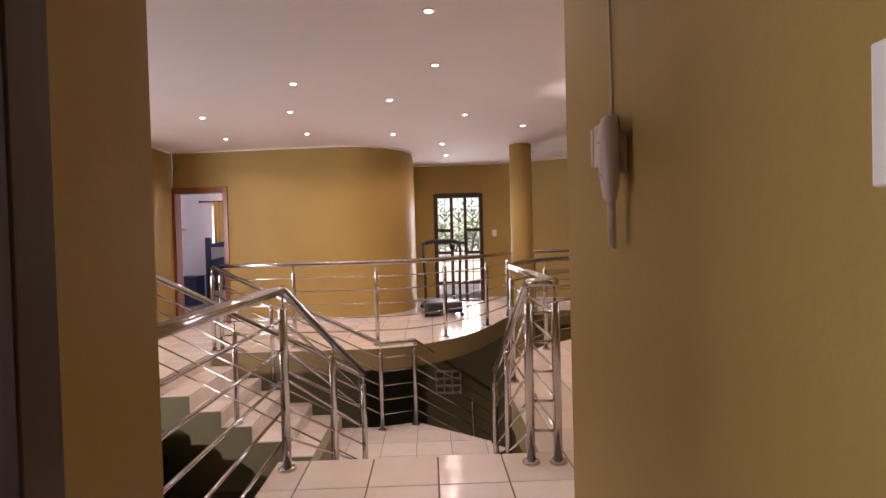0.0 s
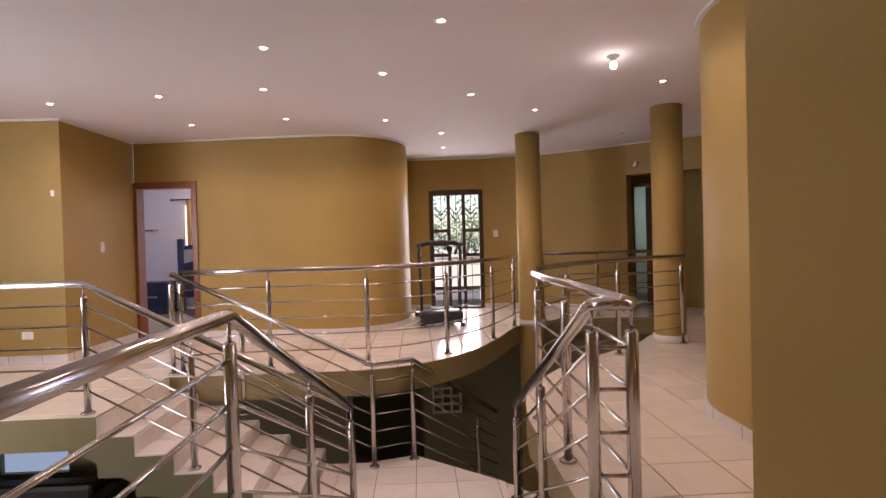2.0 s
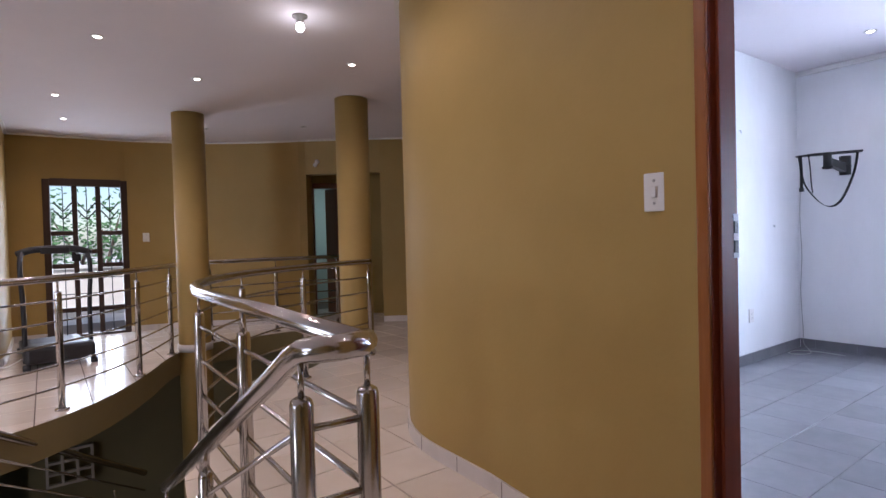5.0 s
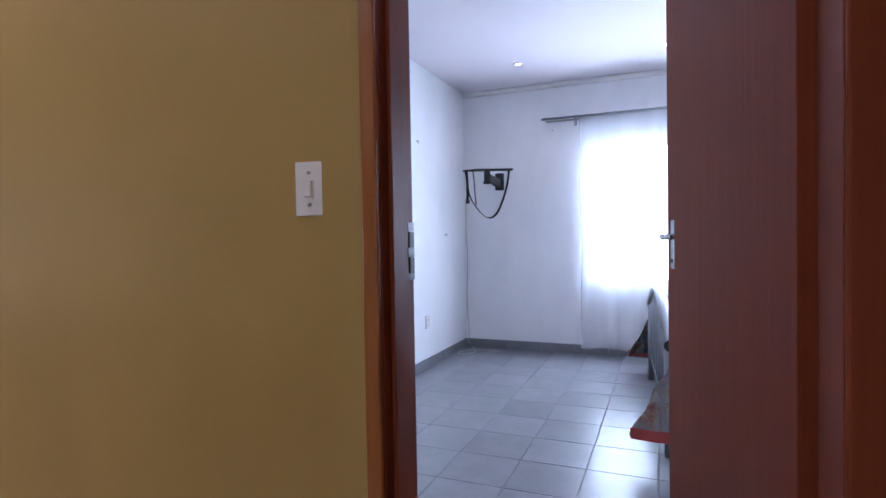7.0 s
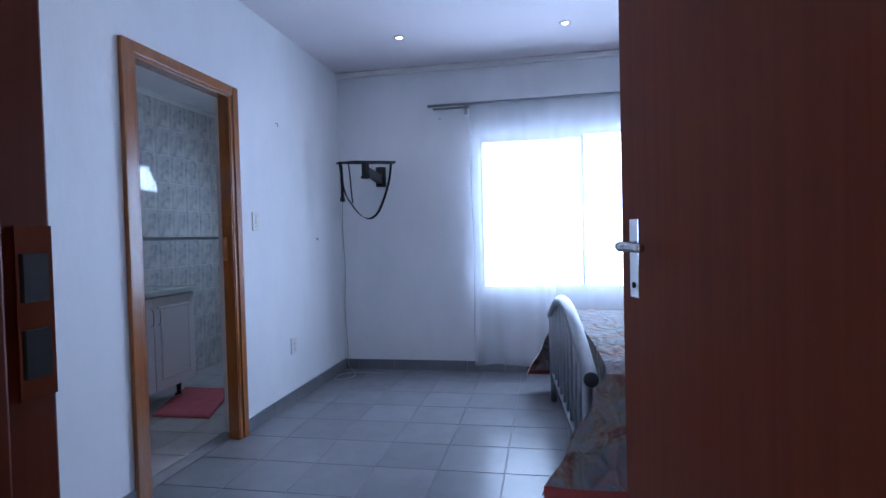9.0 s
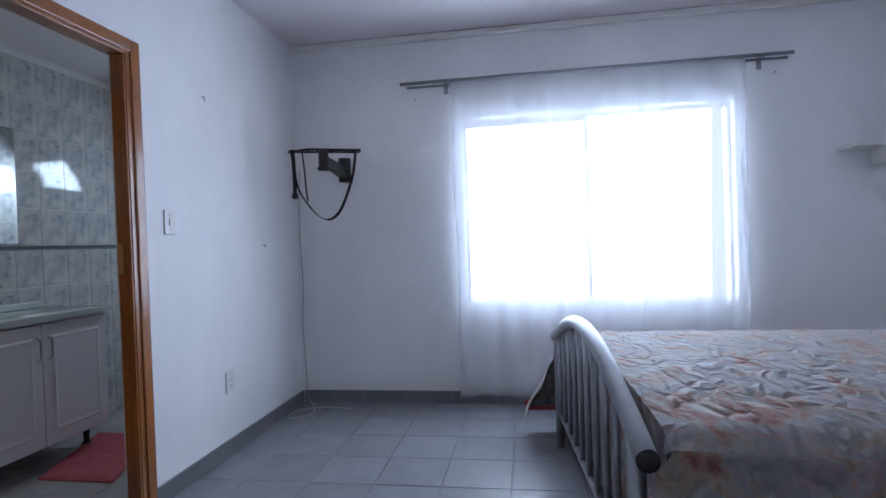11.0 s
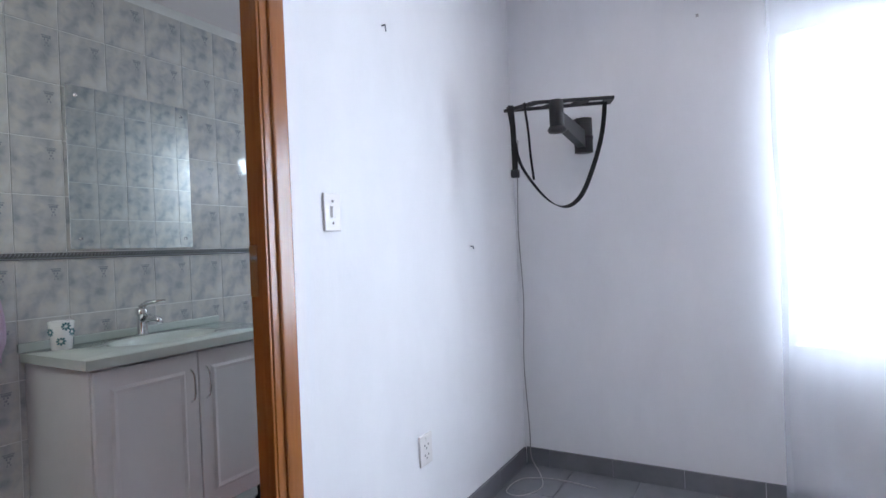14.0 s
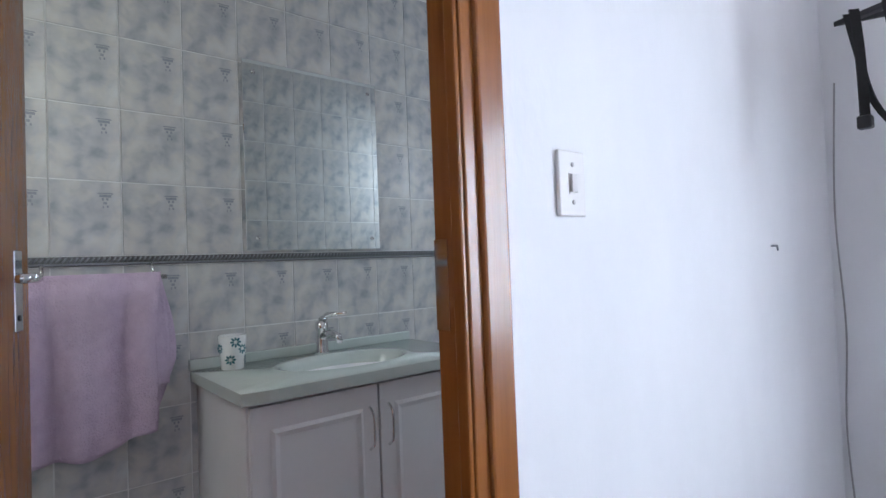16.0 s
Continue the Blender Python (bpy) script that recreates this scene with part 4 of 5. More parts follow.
# wall bracket with strap
br = tagged(new("tv_bracket"), "black swivel television wall bracket with a hanging webbing strap", "wall bracket")
box("wall_plate", 6.862, 6.88, 4.415, 4.475, 1.64, 1.80, BLACK, br, 0.004)
tube("wall_post", [(6.83, 4.445, 1.632), (6.83, 4.445, 1.80)], 0.045, BLACK, br, 20)
tube("post_collar", [(6.83, 4.445, 1.70), (6.83, 4.445, 1.712)], 0.048, IRON, br, 20)
ARM = mat("grey_bracket_arm", (0.032, 0.033, 0.036), 0.4, 0.4, color2=(0.045, 0.046, 0.05), scale=14)
obj("arm", [(6.82, 4.425, 1.65), (6.82, 4.465, 1.65), (6.82, 4.465, 1.735), (6.82, 4.425, 1.735), (6.42, 4.42, 1.695), (6.42, 4.46, 1.695), (6.42, 4.46, 1.755), (6.42, 4.42, 1.755)],
    [(3, 2, 1, 0), (4, 5, 6, 7), (0, 1, 5, 4), (1, 2, 6, 5), (2, 3, 7, 6), (3, 0, 4, 7)], ARM, br)
tube("swivel", [(6.40, 4.44, 1.682), (6.40, 4.44, 1.80)], 0.031, BLACK, br, 16)
lathe("knob", [(0.012, 1.688), (0.036, 1.684), (0.042, 1.672), (0.036, 1.662), (0.01, 1.658)], BLACK, br, (6.40, 4.44, 0), 18)
tray = [Vector(p) for p in ((6.41, 4.69), (6.58, 4.252), (6.50, 4.215), (6.355, 4.525))]
for i in range(4):
    va, vb, cc = tray[i], tray[(i + 1) % 4], sum(tray, Vector((0, 0))) / 4
    ia, ib = va.lerp(cc, 0.17), vb.lerp(cc, 0.17)
    prism("tray_bar", [tuple(va), tuple(vb), tuple(ib), tuple(ia)], 1.790, 1.804, BLACK, None, br)
for k in (0.38, 0.66):
    va, vb = tray[0].lerp(tray[1], k), tray[3].lerp(tray[2], k)
    n_ = (tray[1] - tray[0]).normalized() * 0.028
    prism("tray_rib", [tuple(va + n_), tuple(va - n_), tuple(vb - n_), tuple(vb + n_)], 1.792, 1.800, BLACK, None, br)
ribbon("strap", curve_pts([(6.37, 4.65, 1.80), (6.36, 4.628, 1.68), (6.35, 4.60, 1.55), (6.35, 4.54, 1.445), (6.36, 4.47, 1.362), (6.38, 4.405, 1.338), (6.42, 4.35, 1.388), (6.47, 4.305, 1.52), (6.51, 4.275, 1.66), (6.53, 4.262, 1.80)], 6), 0.026, (0.55, 0.75, 0.35), STRAP, br)
ribbon("strap", curve_pts([(6.35, 4.63, 1.80), (6.345, 4.622, 1.70), (6.34, 4.618, 1.60), (6.335, 4.616, 1.51)], 5), 0.024, (0.6, -0.7, 0), STRAP, br)
ribbon("strap", curve_pts([(6.345, 4.565, 1.80), (6.345, 4.552, 1.68), (6.345, 4.545, 1.56), (6.345, 4.535, 1.462)], 5), 0.018, (0.7, 0.6, 0), STRAP, br)
box("buckle", 6.32, 6.35, 4.60, 4.632, 1.478, 1.512, BLACK, br, 0.004)
cable = tagged(new("wall_cable"), "thin grey cable hanging down the corner to the floor", "cable")
tube("cable_run", curve_pts([(6.865, 4.81, 1.75), (6.868, 4.83, 1.30), (6.862, 4.815, 0.9), (6.866, 4.83, 0.55), (6.855, 4.81, 0.2), (6.84, 4.80, 0.05), (6.75, 4.72, 0.006), (6.60, 4.66, 0.006), (6.48, 4.72, 0.006), (6.50, 4.80, 0.006), (6.66, 4.78, 0.006), (6.72, 4.62, 0.006), (6.70, 4.42, 0.006)], 8), 0.003, WIRE, cable, 6)

# bed
bed = tagged(new("bed"), "double bed with a grey arched metal tube footboard", "bed")
X0, X1, YF = 4.42, 6.14, 2.93


def foot_y(x):
    return 2.86 + 0.08 * (x - X0)


arch = [(X0 + (X1 - X0) * i / 28, foot_y(X0 + (X1 - X0) * i / 28), 0.60 + 0.20 * math.sin(math.pi * i / 28)) for i in range(29)]
fb = tube("footboard", arch, 0.0295, BRUSHED, bed, 16)
for k, p in ((0, arch[0]), (28, arch[-1])):
    lathe("end_cap", [(0.0305, 0), (0.0305, 0.012), (0.02, 0.016)], BLACK, fb, seg=16, m=Matrix.Translation(p) @ Matrix.Rotation(radians(-90 if k == 0 else 90), 4, "Y"))
for i in range(10):
    x = X0 + 0.17 + (X1 - X0 - 0.30) * i / 9
    zt = 0.60 + 0.20 * math.sin(math.pi * (x - X0) / (X1 - X0))
    tube("slat_rod", [(x, foot_y(x), 0.20), (x + 0.012 * math.sin(i * 2.1), foot_y(x), (zt + 0.2) / 2), (x, foot_y(x), zt)], 0.0125, BRUSHED, fb, 10)
for x in (X0 + 0.10, X1 - 0.06):
    tube("leg", [(x, foot_y(x), 0.0), (x, foot_y(x), 0.64)], 0.024, BRUSHED, bed, 12)
tube("bottom_rail", [(X0 + 0.10, foot_y(X0 + 0.1), 0.20), (X1 - 0.06, foot_y(X1 - 0.06), 0.20)], 0.014, BRUSHED, bed, 10)
for x in (X0 + 0.10, X1 - 0.06):
    tube("side_rail", [(x, YF, 0.28), (x, 0.95, 0.28)], 0.018, BRUSHED, bed, 8)
    tube("head_leg", [(x, 0.86, 0.0), (x, 0.86, 1.0)], 0.024, BRUSHED, bed, 12)
tube("headboard", [(X0 + (X1 - X0) * i / 20, 0.86, 0.95 + 0.2 * math.sin(math.pi * i / 20)) for i in range(21)], 0.03, BRUSHED, bed, 12)
box("mattress", X0 + 0.08, X1 - 0.06, 0.92, YF - 0.16, 0.30, 0.575, WHITE_WALL, bed, 0.05)


def quilt():
    """A padded cover over the mattress: flat top with puckers, and skirts that flare out over both sides."""
    vs, fs = [], []
    nu, nv = 110, 90
    w0, w1 = X0 + 0.02, X1 + 0.0
    for j in range(nv + 1):
        v = j / nv
        for i in range(nu + 1):
            u = -0.62 + 2.24 * i / nu
            y = 0.90 + (foot_y(w0 + (w1 - w0) * min(1, max(0, u))) - 0.07 - 0.90) * v
            puck = 0.004 * noise.noise((u * 7, v * 22, 0.3)) + 0.003 * noise.noise((u * 16, v * 44, 4.0))
            if 0 <= u <= 1:
                e = min(u, 1 - u)
                x, z = w0 + (w1 - w0) * u, 0.628 + 0.05 * (1 - (2 * u - 1) ** 4) - 0.05 * max(0, 1 - e / 0.05) ** 2 + puck * 1.6
            else:
                o = (-u if u < 0 else u - 1) / 0.62
                flare = 0.05 * o + 0.028 * o * math.sin(v * 34 + (0 if u < 0 else 2)) + puck * 2
                flare += 0.20 * o * max(0, v - 0.6) / 0.4 if u > 1 else -0.04 * o * max(0, v - 0.8) / 0.2
                x = (w0 - 0.012 - flare) if u < 0 else (w1 + 0.012 + flare)
                z = 0.62 - 0.50 * o + 0.01 * math.sin(v * 21)
                y += 0.26 * o * max(0, v - 0.82) / 0.18
            vs.append((x, y, z))
    for j in range(nv):
        for i in range(nu):
            a = j * (nu + 1) + i
            fs.append((a, a + 1, a + nu + 2, a + nu + 1))
    q = tagged(obj("quilt", vs, fs, QUILT, None, "", True), "floral brown and beige padded quilt with a red hem", "bedspread")
    for side in (0, nu):
        line = [vs[j * (nu + 1) + side] for j in range(nv + 1)]
        ribbon("hem", [(x, y, z + 0.012) for x, y, z in line], 0.055, (0.15, 0, 1), QUILT_HEM, q, 0.006)
    front = [vs[nv * (nu + 1) + i] for i in range(nu + 1)]
    body = [(x, y, z) for x, y, z in front] + [(min(max(x, w0 - 0.02), w1 + 0.02), y + 0.012 + 0.008 * math.sin(i * 0.5), 0.16 if 0.0 < (i / nu * 2.24 - 0.62) < 1 else z - 0.01) for i, (x, y, z) in enumerate(front)]
    k = nu + 1
    obj("front_fall", body, [(i, i + 1, k + i + 1, k + i) for i in range(nu)], QUILT, q, "", True)
    return q


quilt()
shelf = tagged(new("wall_shelf"), "small white wall shelf beside the window", "shelf")
box("board", 6.66, 6.879, 0.80, 1.15, 1.66, 1.685, PLASTIC, shelf, 0.003)
box("bracket", 6.74, 6.879, 0.93, 0.95, 1.56, 1.66, PLASTIC, shelf)
for x, y in ((6.14, 4.06), (6.165, 2.86), (4.1, 2.86), (4.1, 4.06)):
    downlight(x, y, HB, True, power=2.5, room="bed")

# ---- bathroom ----
YB = 6.20
tagged(box("floor_bathroom", 4.2, 7.1, 4.93, 6.3, -0.24, -0.006, GROUT_BED), kind="structure", label="grey tiled bathroom floor")
wall_bath = tagged(box("wall_bathroom_north", 4.08, 7.2, YB + 0.0003, YB + 0.12, 0, 2.56, GROUT_WHITE), kind="structure", label="bathroom wall of marbled lilac grey tiles")
# west opening and glowing pane are added to hold the fill lamp
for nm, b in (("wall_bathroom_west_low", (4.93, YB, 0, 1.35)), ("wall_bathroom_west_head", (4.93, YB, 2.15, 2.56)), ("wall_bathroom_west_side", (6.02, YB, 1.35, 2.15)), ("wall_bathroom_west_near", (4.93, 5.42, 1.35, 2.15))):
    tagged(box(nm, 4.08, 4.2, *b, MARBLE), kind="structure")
tagged(box("added_side_pane", 4.11, 4.12, 5.42, 6.02, 1.35, 2.15, glow("added_side_glow", (0.9, 1.0, 0.85), 0.45)), "added glowing pane in the unseen west wall of the bathroom", kind="structure")
wall_bath_s = tagged(box("wall_bathroom_south", 4.2, 4.33, 4.928, 5.0, 0, 2.56, GROUT_WHITE), kind="structure")
wall_bath_s2 = tagged(box("wall_bathroom_south_far", 5.235, 7.098, 4.928, 5.0037, 0, 2.56, GROUT_WHITE), kind="structure")
tagged(box("wall_bathroom_south_head", 4.33, 5.235, 4.928, 5.0, 2.07, 2.56, MARBLE), kind="structure")
for nm, b in (("wall_bathroom_east_low", (5.0, YB, 0, 1.54)), ("wall_bathroom_east_head", (5.0, YB, 2.0, 2.56)), ("wall_bathroom_east_side", (5.50, YB, 1.54, 2.0)), ("wall_bathroom_east_near", (5.0, 5.14, 1.54, 2.0))):
    tagged(box(nm, 7.102, 7.22, *b, MARBLE), kind="structure")
tagged(box("window_2", 7.15, 7.16, 5.14, 5.50, 1.54, 2.0, glow("frosted_glass_daylight", (0.8, 0.9, 1.0), 0.45)), "frosted bright bathroom window", kind="structure")
tagged(box("ceiling_bathroom", 4.1, 7.2, 4.93, 6.3, 2.44, 2.5, CEILING), kind="structure")
bframe = tagged(new("door_frame"), "orange varnished timber bathroom door frame", "door frame", kind="structure")
box("jamb", 4.352, 4.392, 4.835, 4.912, 0, 2.07, WOOD, bframe, 0.003)
box("jamb", 5.132, 5.174, 4.835, 4.912, 0, 2.07, WOOD, bframe, 0.003)
box("head", 4.392, 5.132, 4.835, 4.912, 2.03, 2.07, WOOD, bframe, 0.003)
box("stop", 5.123, 5.132, 4.838, 4.862, 0, 2.03, WOOD, bframe, 0.003)
for b in ((4.300, 4.366), (5.158, 5.213)):
    box("casing", b[0], b[1], 4.826, 4.8495, 0, 2.10, WOOD, bframe, 0.005)
box("casing", 4.366, 5.158, 4.826, 4.8495, 2.045, 2.10, WOOD, bframe, 0.005)
box("strike_plate", 5.1295, 5.1318, 4.880, 4.9105, 1.07, 1.21, CHROME, bframe)
lever_door("bathroom_door", "orange varnished bathroom door standing open", (4.405, 4.937), 71.6, 0.715, WOOD, 1, 1.12)

vanity = tagged(new("vanity_unit"), "white two door vanity cabinet on black feet", "cabinet")
VX0, VX1, VY = 5.115, 5.97, 5.715
box("carcass", VX0, VX1, VY + 0.02, YB - 0.006, 0.135, 0.812, VANITY, vanity, 0.002)


def panel_door(x0, x1, hx):
    d = box("door", x0, x1, VY, VY + 0.018, 0.145, 0.802, VANITY, vanity, 0.003)
    bm = bmesh.new()
    o = [(x0 + 0.055, 0.21), (x1 - 0.055, 0.21), (x1 - 0.055, 0.735), (x0 + 0.055, 0.735)]
    i_ = [(x0 + 0.08, 0.235), (x1 - 0.08, 0.235), (x1 - 0.08, 0.71), (x0 + 0.08, 0.71)]
    mid = [(x0 + 0.066, 0.221), (x1 - 0.066, 0.221), (x1 - 0.066, 0.724), (x0 + 0.066, 0.724)]
    A_ = [bm.verts.new((x, VY - 0.0005, z)) for x, z in o]
    B_ = [bm.verts.new((x, VY - 0.006, z)) for x, z in mid]
    C_ = [bm.verts.new((x, VY - 0.0025, z)) for x, z in i_]
    for U, V in ((A_, B_), (B_, C_)):
        for k in range(4):
            bm.faces.new((U[k], U[(k + 1) % 4], V[(k + 1) % 4], V[k]))
    bm.faces.new(C_)
    part("moulding", bm, VANITY, d)
    tube("handle", curve_pts([(hx, VY, 0.605), (hx, VY - 0.022, 0.625), (hx, VY - 0.026, 0.67), (hx, VY - 0.022, 0.715), (hx, VY, 0.735)], 4), 0.0045, CHROME, d, 8)


panel_door(VX0 + 0.005, 5.524, 5.492)
panel_door(5.530, VX1 - 0.005, 5.562)
for x in (VX0 + 0.05, VX1 - 0.04):
    for y in (VY + 0.13, YB - 0.06):
        lathe("foot", [(0.03, 0.0), (0.03, 0.015), (0.016, 0.03), (0.02, 0.134)], BLACK, vanity, (x, y, 0), 12)


def basin_top():
    """A resin top with an oval bowl sunk in it and a raised lip."""
    x0, x1, y0, y1, z = VX0 - 0.025, VX1 + 0.02, VY - 0.03, YB - 0.006, 0.85
    cx, cy, a, b = 5.53, 5.93, 0.225, 0.145
    bm = bmesh.new()
    n_ = 64
    prof = ((1.16, 0.0), (1.10, 0.006), (1.0, 0.002), (0.95, -0.02), (0.86, -0.07), (0.62, -0.115), (0.12, -0.125))
    rings = []
    border = []
    for i in range(n_):
        t = 2 * math.pi * i / n_
        dx, dy = math.cos(t), math.sin(t)
        k = min((x1 - cx) / dx if dx > 1e-9 else (x0 - cx) / dx if dx < -1e-9 else 1e9, (y1 - cy) / dy if dy > 1e-9 else (y0 - cy) / dy if dy < -1e-9 else 1e9)
        border.append((cx + dx * k, cy + dy * k))
    edge = [bm.verts.new((x, y, z)) for x, y in border]
    low = [bm.verts.new((x, y, z - 0.034)) for x, y in border]
    prev = edge
    for i in range(n_):
        bm.faces.new((low[i], low[(i + 1) % n_], edge[(i + 1) % n_], edge[i]))
    for s_, dz in prof:
        ring = [bm.verts.new((cx + a * s_ * math.cos(2 * math.pi * i / n_), cy + b * s_ * math.sin(2 * math.pi * i / n_), z + dz)) for i in range(n_)]
        for i in range(n_):
            bm.faces.new((prev[i], prev[(i + 1) % n_], ring[(i + 1) % n_], ring[i]))
        prev = ring
    bm.faces.new(prev)
    top = part("basin_top", bm, BASIN, None, "", False)
    for p in top.data.polygons:
        p.use_smooth = abs(p.normal.z) > 0.1
    tagged(top, "grey green resin vanity top with an oval sunk basin", "basin")
    box("upstand", x0, x1, y1 - 0.016, y1, z - 0.002, z + 0.035, BASIN, top, 0.004)
    lathe("drain", [(0.02, z - 0.124), (0.02, z - 0.121), (0.008, z - 0.120)], CHROME, top, (cx, cy, 0), 16)


basin_top()
tap = tagged(new("mixer_tap"), "chrome single lever basin mixer tap", "tap")
lathe("body", [(0.028, 0.85), (0.028, 0.858), (0.023, 0.866), (0.021, 0.935), (0.025, 0.945), (0.023, 0.968), (0.008, 0.976)], CHROME, tap, (5.55, 6.135, 0), 18)
tube("spout", [(5.55, 6.13, 0.915), (5.55, 6.06, 0.932), (5.55, 6.01, 0.926), (5.55, 5.995, 0.905)], [0.016, 0.015, 0.013, 0.011], CHROME, tap, 12)
tube("lever", [(5.55, 6.14, 0.975), (5.563, 6.11, 0.996), (5.59, 6.02, 1.005)], [0.013, 0.011, 0.006], CHROME, tap, 10)
mug = tagged(new("tumbler"), "white tumbler with teal daisies on the vanity top", "cup")
lathe("cup", [(0.035, 0.85), (0.036, 0.853), (0.046, 0.962), (0.043, 0.962), (0.034, 0.86), (0.002, 0.858)], MUG, mug, (5.205, 6.10, 0), 24)
for ang, z in ((-118, 0.885), (-62, 0.918), (-170, 0.922), (-95, 0.942), (-30, 0.88)):
    rr = 0.036 + 0.010 * (z - 0.853) / 0.109
    for k in range(8):
        t = 2 * math.pi * k / 8
        m_ = Matrix.Translation((5.205, 6.10, z)) @ Matrix.Rotation(radians(ang), 4, "Z") @ Matrix.Translation((rr + 0.0006, 0, 0)) @ Matrix.Rotation(t, 4, "X")
        bm = bmesh.new()
        bmesh.ops.create_uvsphere(bm, u_segments=6, v_segments=4, radius=1.0, matrix=m_ @ Matrix.Translation((0, 0, 0.0115)) @ Matrix.Diagonal((0.0008, 0.0033, 0.0065, 1)))
        part("petal", bm, TEAL, mug)
mirror = tagged(new("mirror"), "frameless wall mirror held by four chrome screws", "mirror")
box("glass", 5.295, 5.862, YB - 0.010, YB - 0.005, 1.245, 1.945, MIRROR, mirror, 0.0015)
for x in (5.335, 5.822):
    for z in (1.29, 1.90):
        lathe("screw", [(0.008, 0), (0.007, 0.004), (0.002, 0.006)], CHROME, mirror, seg=12, m=Matrix.Translation((x, YB - 0.010, z)) @ Matrix.Rotation(radians(90), 4, "X"))
rail = tagged(new("towel_rail"), "slim chrome towel rail below the rope border", "towel rail")
tube("bar", [(4.40, YB - 0.06, 1.165), (5.02, YB - 0.06, 1.165)], 0.007, CHROME, rail, 10)
for x in (4.70, 4.985):
    tube("hook", [(x, YB - 0.004, 1.21), (x, YB - 0.03, 1.205), (x, YB - 0.06, 1.165)], 0.005, CHROME, rail, 8)


def towel():
    """A towel folded over the rail: a long front fall with soft folds, a shorter back fall that shows past its edge."""
    def fall(name, edge, hem, y_of, cols, rows, parent=None):
        vs, fs = [], []
        for j in range(rows + 1):
            v = j / rows
            for i in range(cols + 1):
                u = i / cols
                x0, x1 = 4.63 + 0.012 * v, edge(v)
                z = 1.178 - (1.178 - hem(u)) * v
                vs.append((x0 + (x1 - x0) * u, y_of(u, v), z))
        for j in range(rows):
            for i in range(cols):
                k = j * (cols + 1) + i
                fs.append((k, k + 1, k + cols + 2, k + cols + 1))
        ob = obj(name, vs, fs, TOWEL, parent, "", True)
        ob.modifiers.new("thickness", "SOLIDIFY").thickness = 0.008
        return ob

    def front_y(u, v):
        fold = 0.016 * math.sin(u * 13.0 + 0.9 * v + 0.8) + 0.009 * math.sin(u * 23.0 - 1.7 * v) + 0.006 * noise.noise((u * 4, v * 6, 1.0))
        return YB - 0.064 - 0.020 * min(1, v * 8) - (fold + 0.012) * min(1, 0.25 + v * 1.6)

    t = fall("towel", lambda v: 5.0 - 0.045 * v - 0.012 * math.sin(v * 5), lambda u: 0.655 + 0.045 * u ** 3 + 0.006 * math.sin(u * 9), front_y, 60, 40)
    tagged(t, "lilac terry towel folded over the towel rail", "towel")
    fall("back_fall", lambda v: 5.0 + 0.045 * math.sin(min(1.0, v / 0.62) * 1.75) - 0.06 * max(0, v - 0.62) / 0.38, lambda u: 0.80 - 0.07 * u,
         lambda u, v: YB - 0.056 + 0.022 * min(1, v * 6) + 0.010 * math.sin(u * 31 + v * 2) * v, 50, 24, t)
    fall("inner_fold", lambda v: 4.998 + 0.022 * math.sin(min(1.0, v / 0.8) * 1.9), lambda u: 0.86 - 0.03 * u,
         lambda u, v: YB - 0.068 + 0.008 * math.sin(u * 26 + 1) * v, 40, 20, t)


towel()
bmat = obj("bath_mat", *(lambda n_: ([(5.45 + 0.68 * (i % n_) / (n_ - 1), 5.26 + 0.44 * (i // n_) / (n_ - 1) + 0.24 * (i % n_) / (n_ - 1), 0.008 + (0.010 + 0.006 * noise.noise((i * 0.7, i * 0.13, 0))) * (0 if i % n_ in (0, n_ - 1) or i // n_ in (0, n_ - 1) else 1)) for i in range(n_ * n_)],
                                   [(j * n_ + i, j * n_ + i + 1, (j + 1) * n_ + i + 1, (j + 1) * n_ + i) for j in range(n_ - 1) for i in range(n_ - 1)]))(24), MAT_PINK, None, "", True)
tagged(bmat, "pink tufted bath mat on the bathroom floor", "bath mat")
bmat.modifiers.new("thickness", "SOLIDIFY").thickness = 0.008

# ---- corridor ----
cframe = tagged(new("door_frame"), "dark stained timber door frame at the corridor", "door frame", kind="structure")
box("jamb", 0.135, 0.30, 1.575, 1.66, 0, 2.10, WOOD_DARK, cframe, 0.004)
box("jamb", 0.135, 0.30, 0.60, 0.66, 0, 2.10, WOOD_DARK, cframe, 0.004)
box("head", 0.135, 0.30, 0.66, 1.575, 2.05, 2.10, WOOD_DARK, cframe, 0.004)
fone = tagged(new("intercom_handset"), "pinkish white wall intercom with a hanging handset and coiled cord", "intercom")
xw = 1.32
base_ = box("base", xw - 0.022, xw, 2.17, 2.318, 1.365, 1.475, IVORY, fone, 0.006)
box("side_stripe", xw - 0.023, xw - 0.001, 2.3185, 2.340, 1.369, 1.471, IVORY, base_, 0.003)
box("label", xw - 0.0230, xw - 0.0218, 2.215, 2.245, 1.385, 1.405, SLOT, base_)
bm = bm_tube([(0, 0, z) for z in (0, 0.012, 0.04, 0.08, 0.12, 0.155, 0.178, 0.194, 0.200)], [0.018, 0.023, 0.029, 0.034, 0.036, 0.034, 0.030, 0.024, 0.014], 24)
bmesh.ops.transform(bm, matrix=Matrix.Translation((xw - 0.040, 2.135, 1.265)) @ Matrix.Shear("XY", 4, (0.0, 0.0)) @ Matrix.Diagonal((0.72, 1.0, 1.0, 1)), verts=bm.verts)
hs = part("handset", bm, IVORY, fone, "", True)
box("cradle", xw - 0.026, xw, 2.122, 2.160, 1.33, 1.42, IVORY, fone, 0.006)
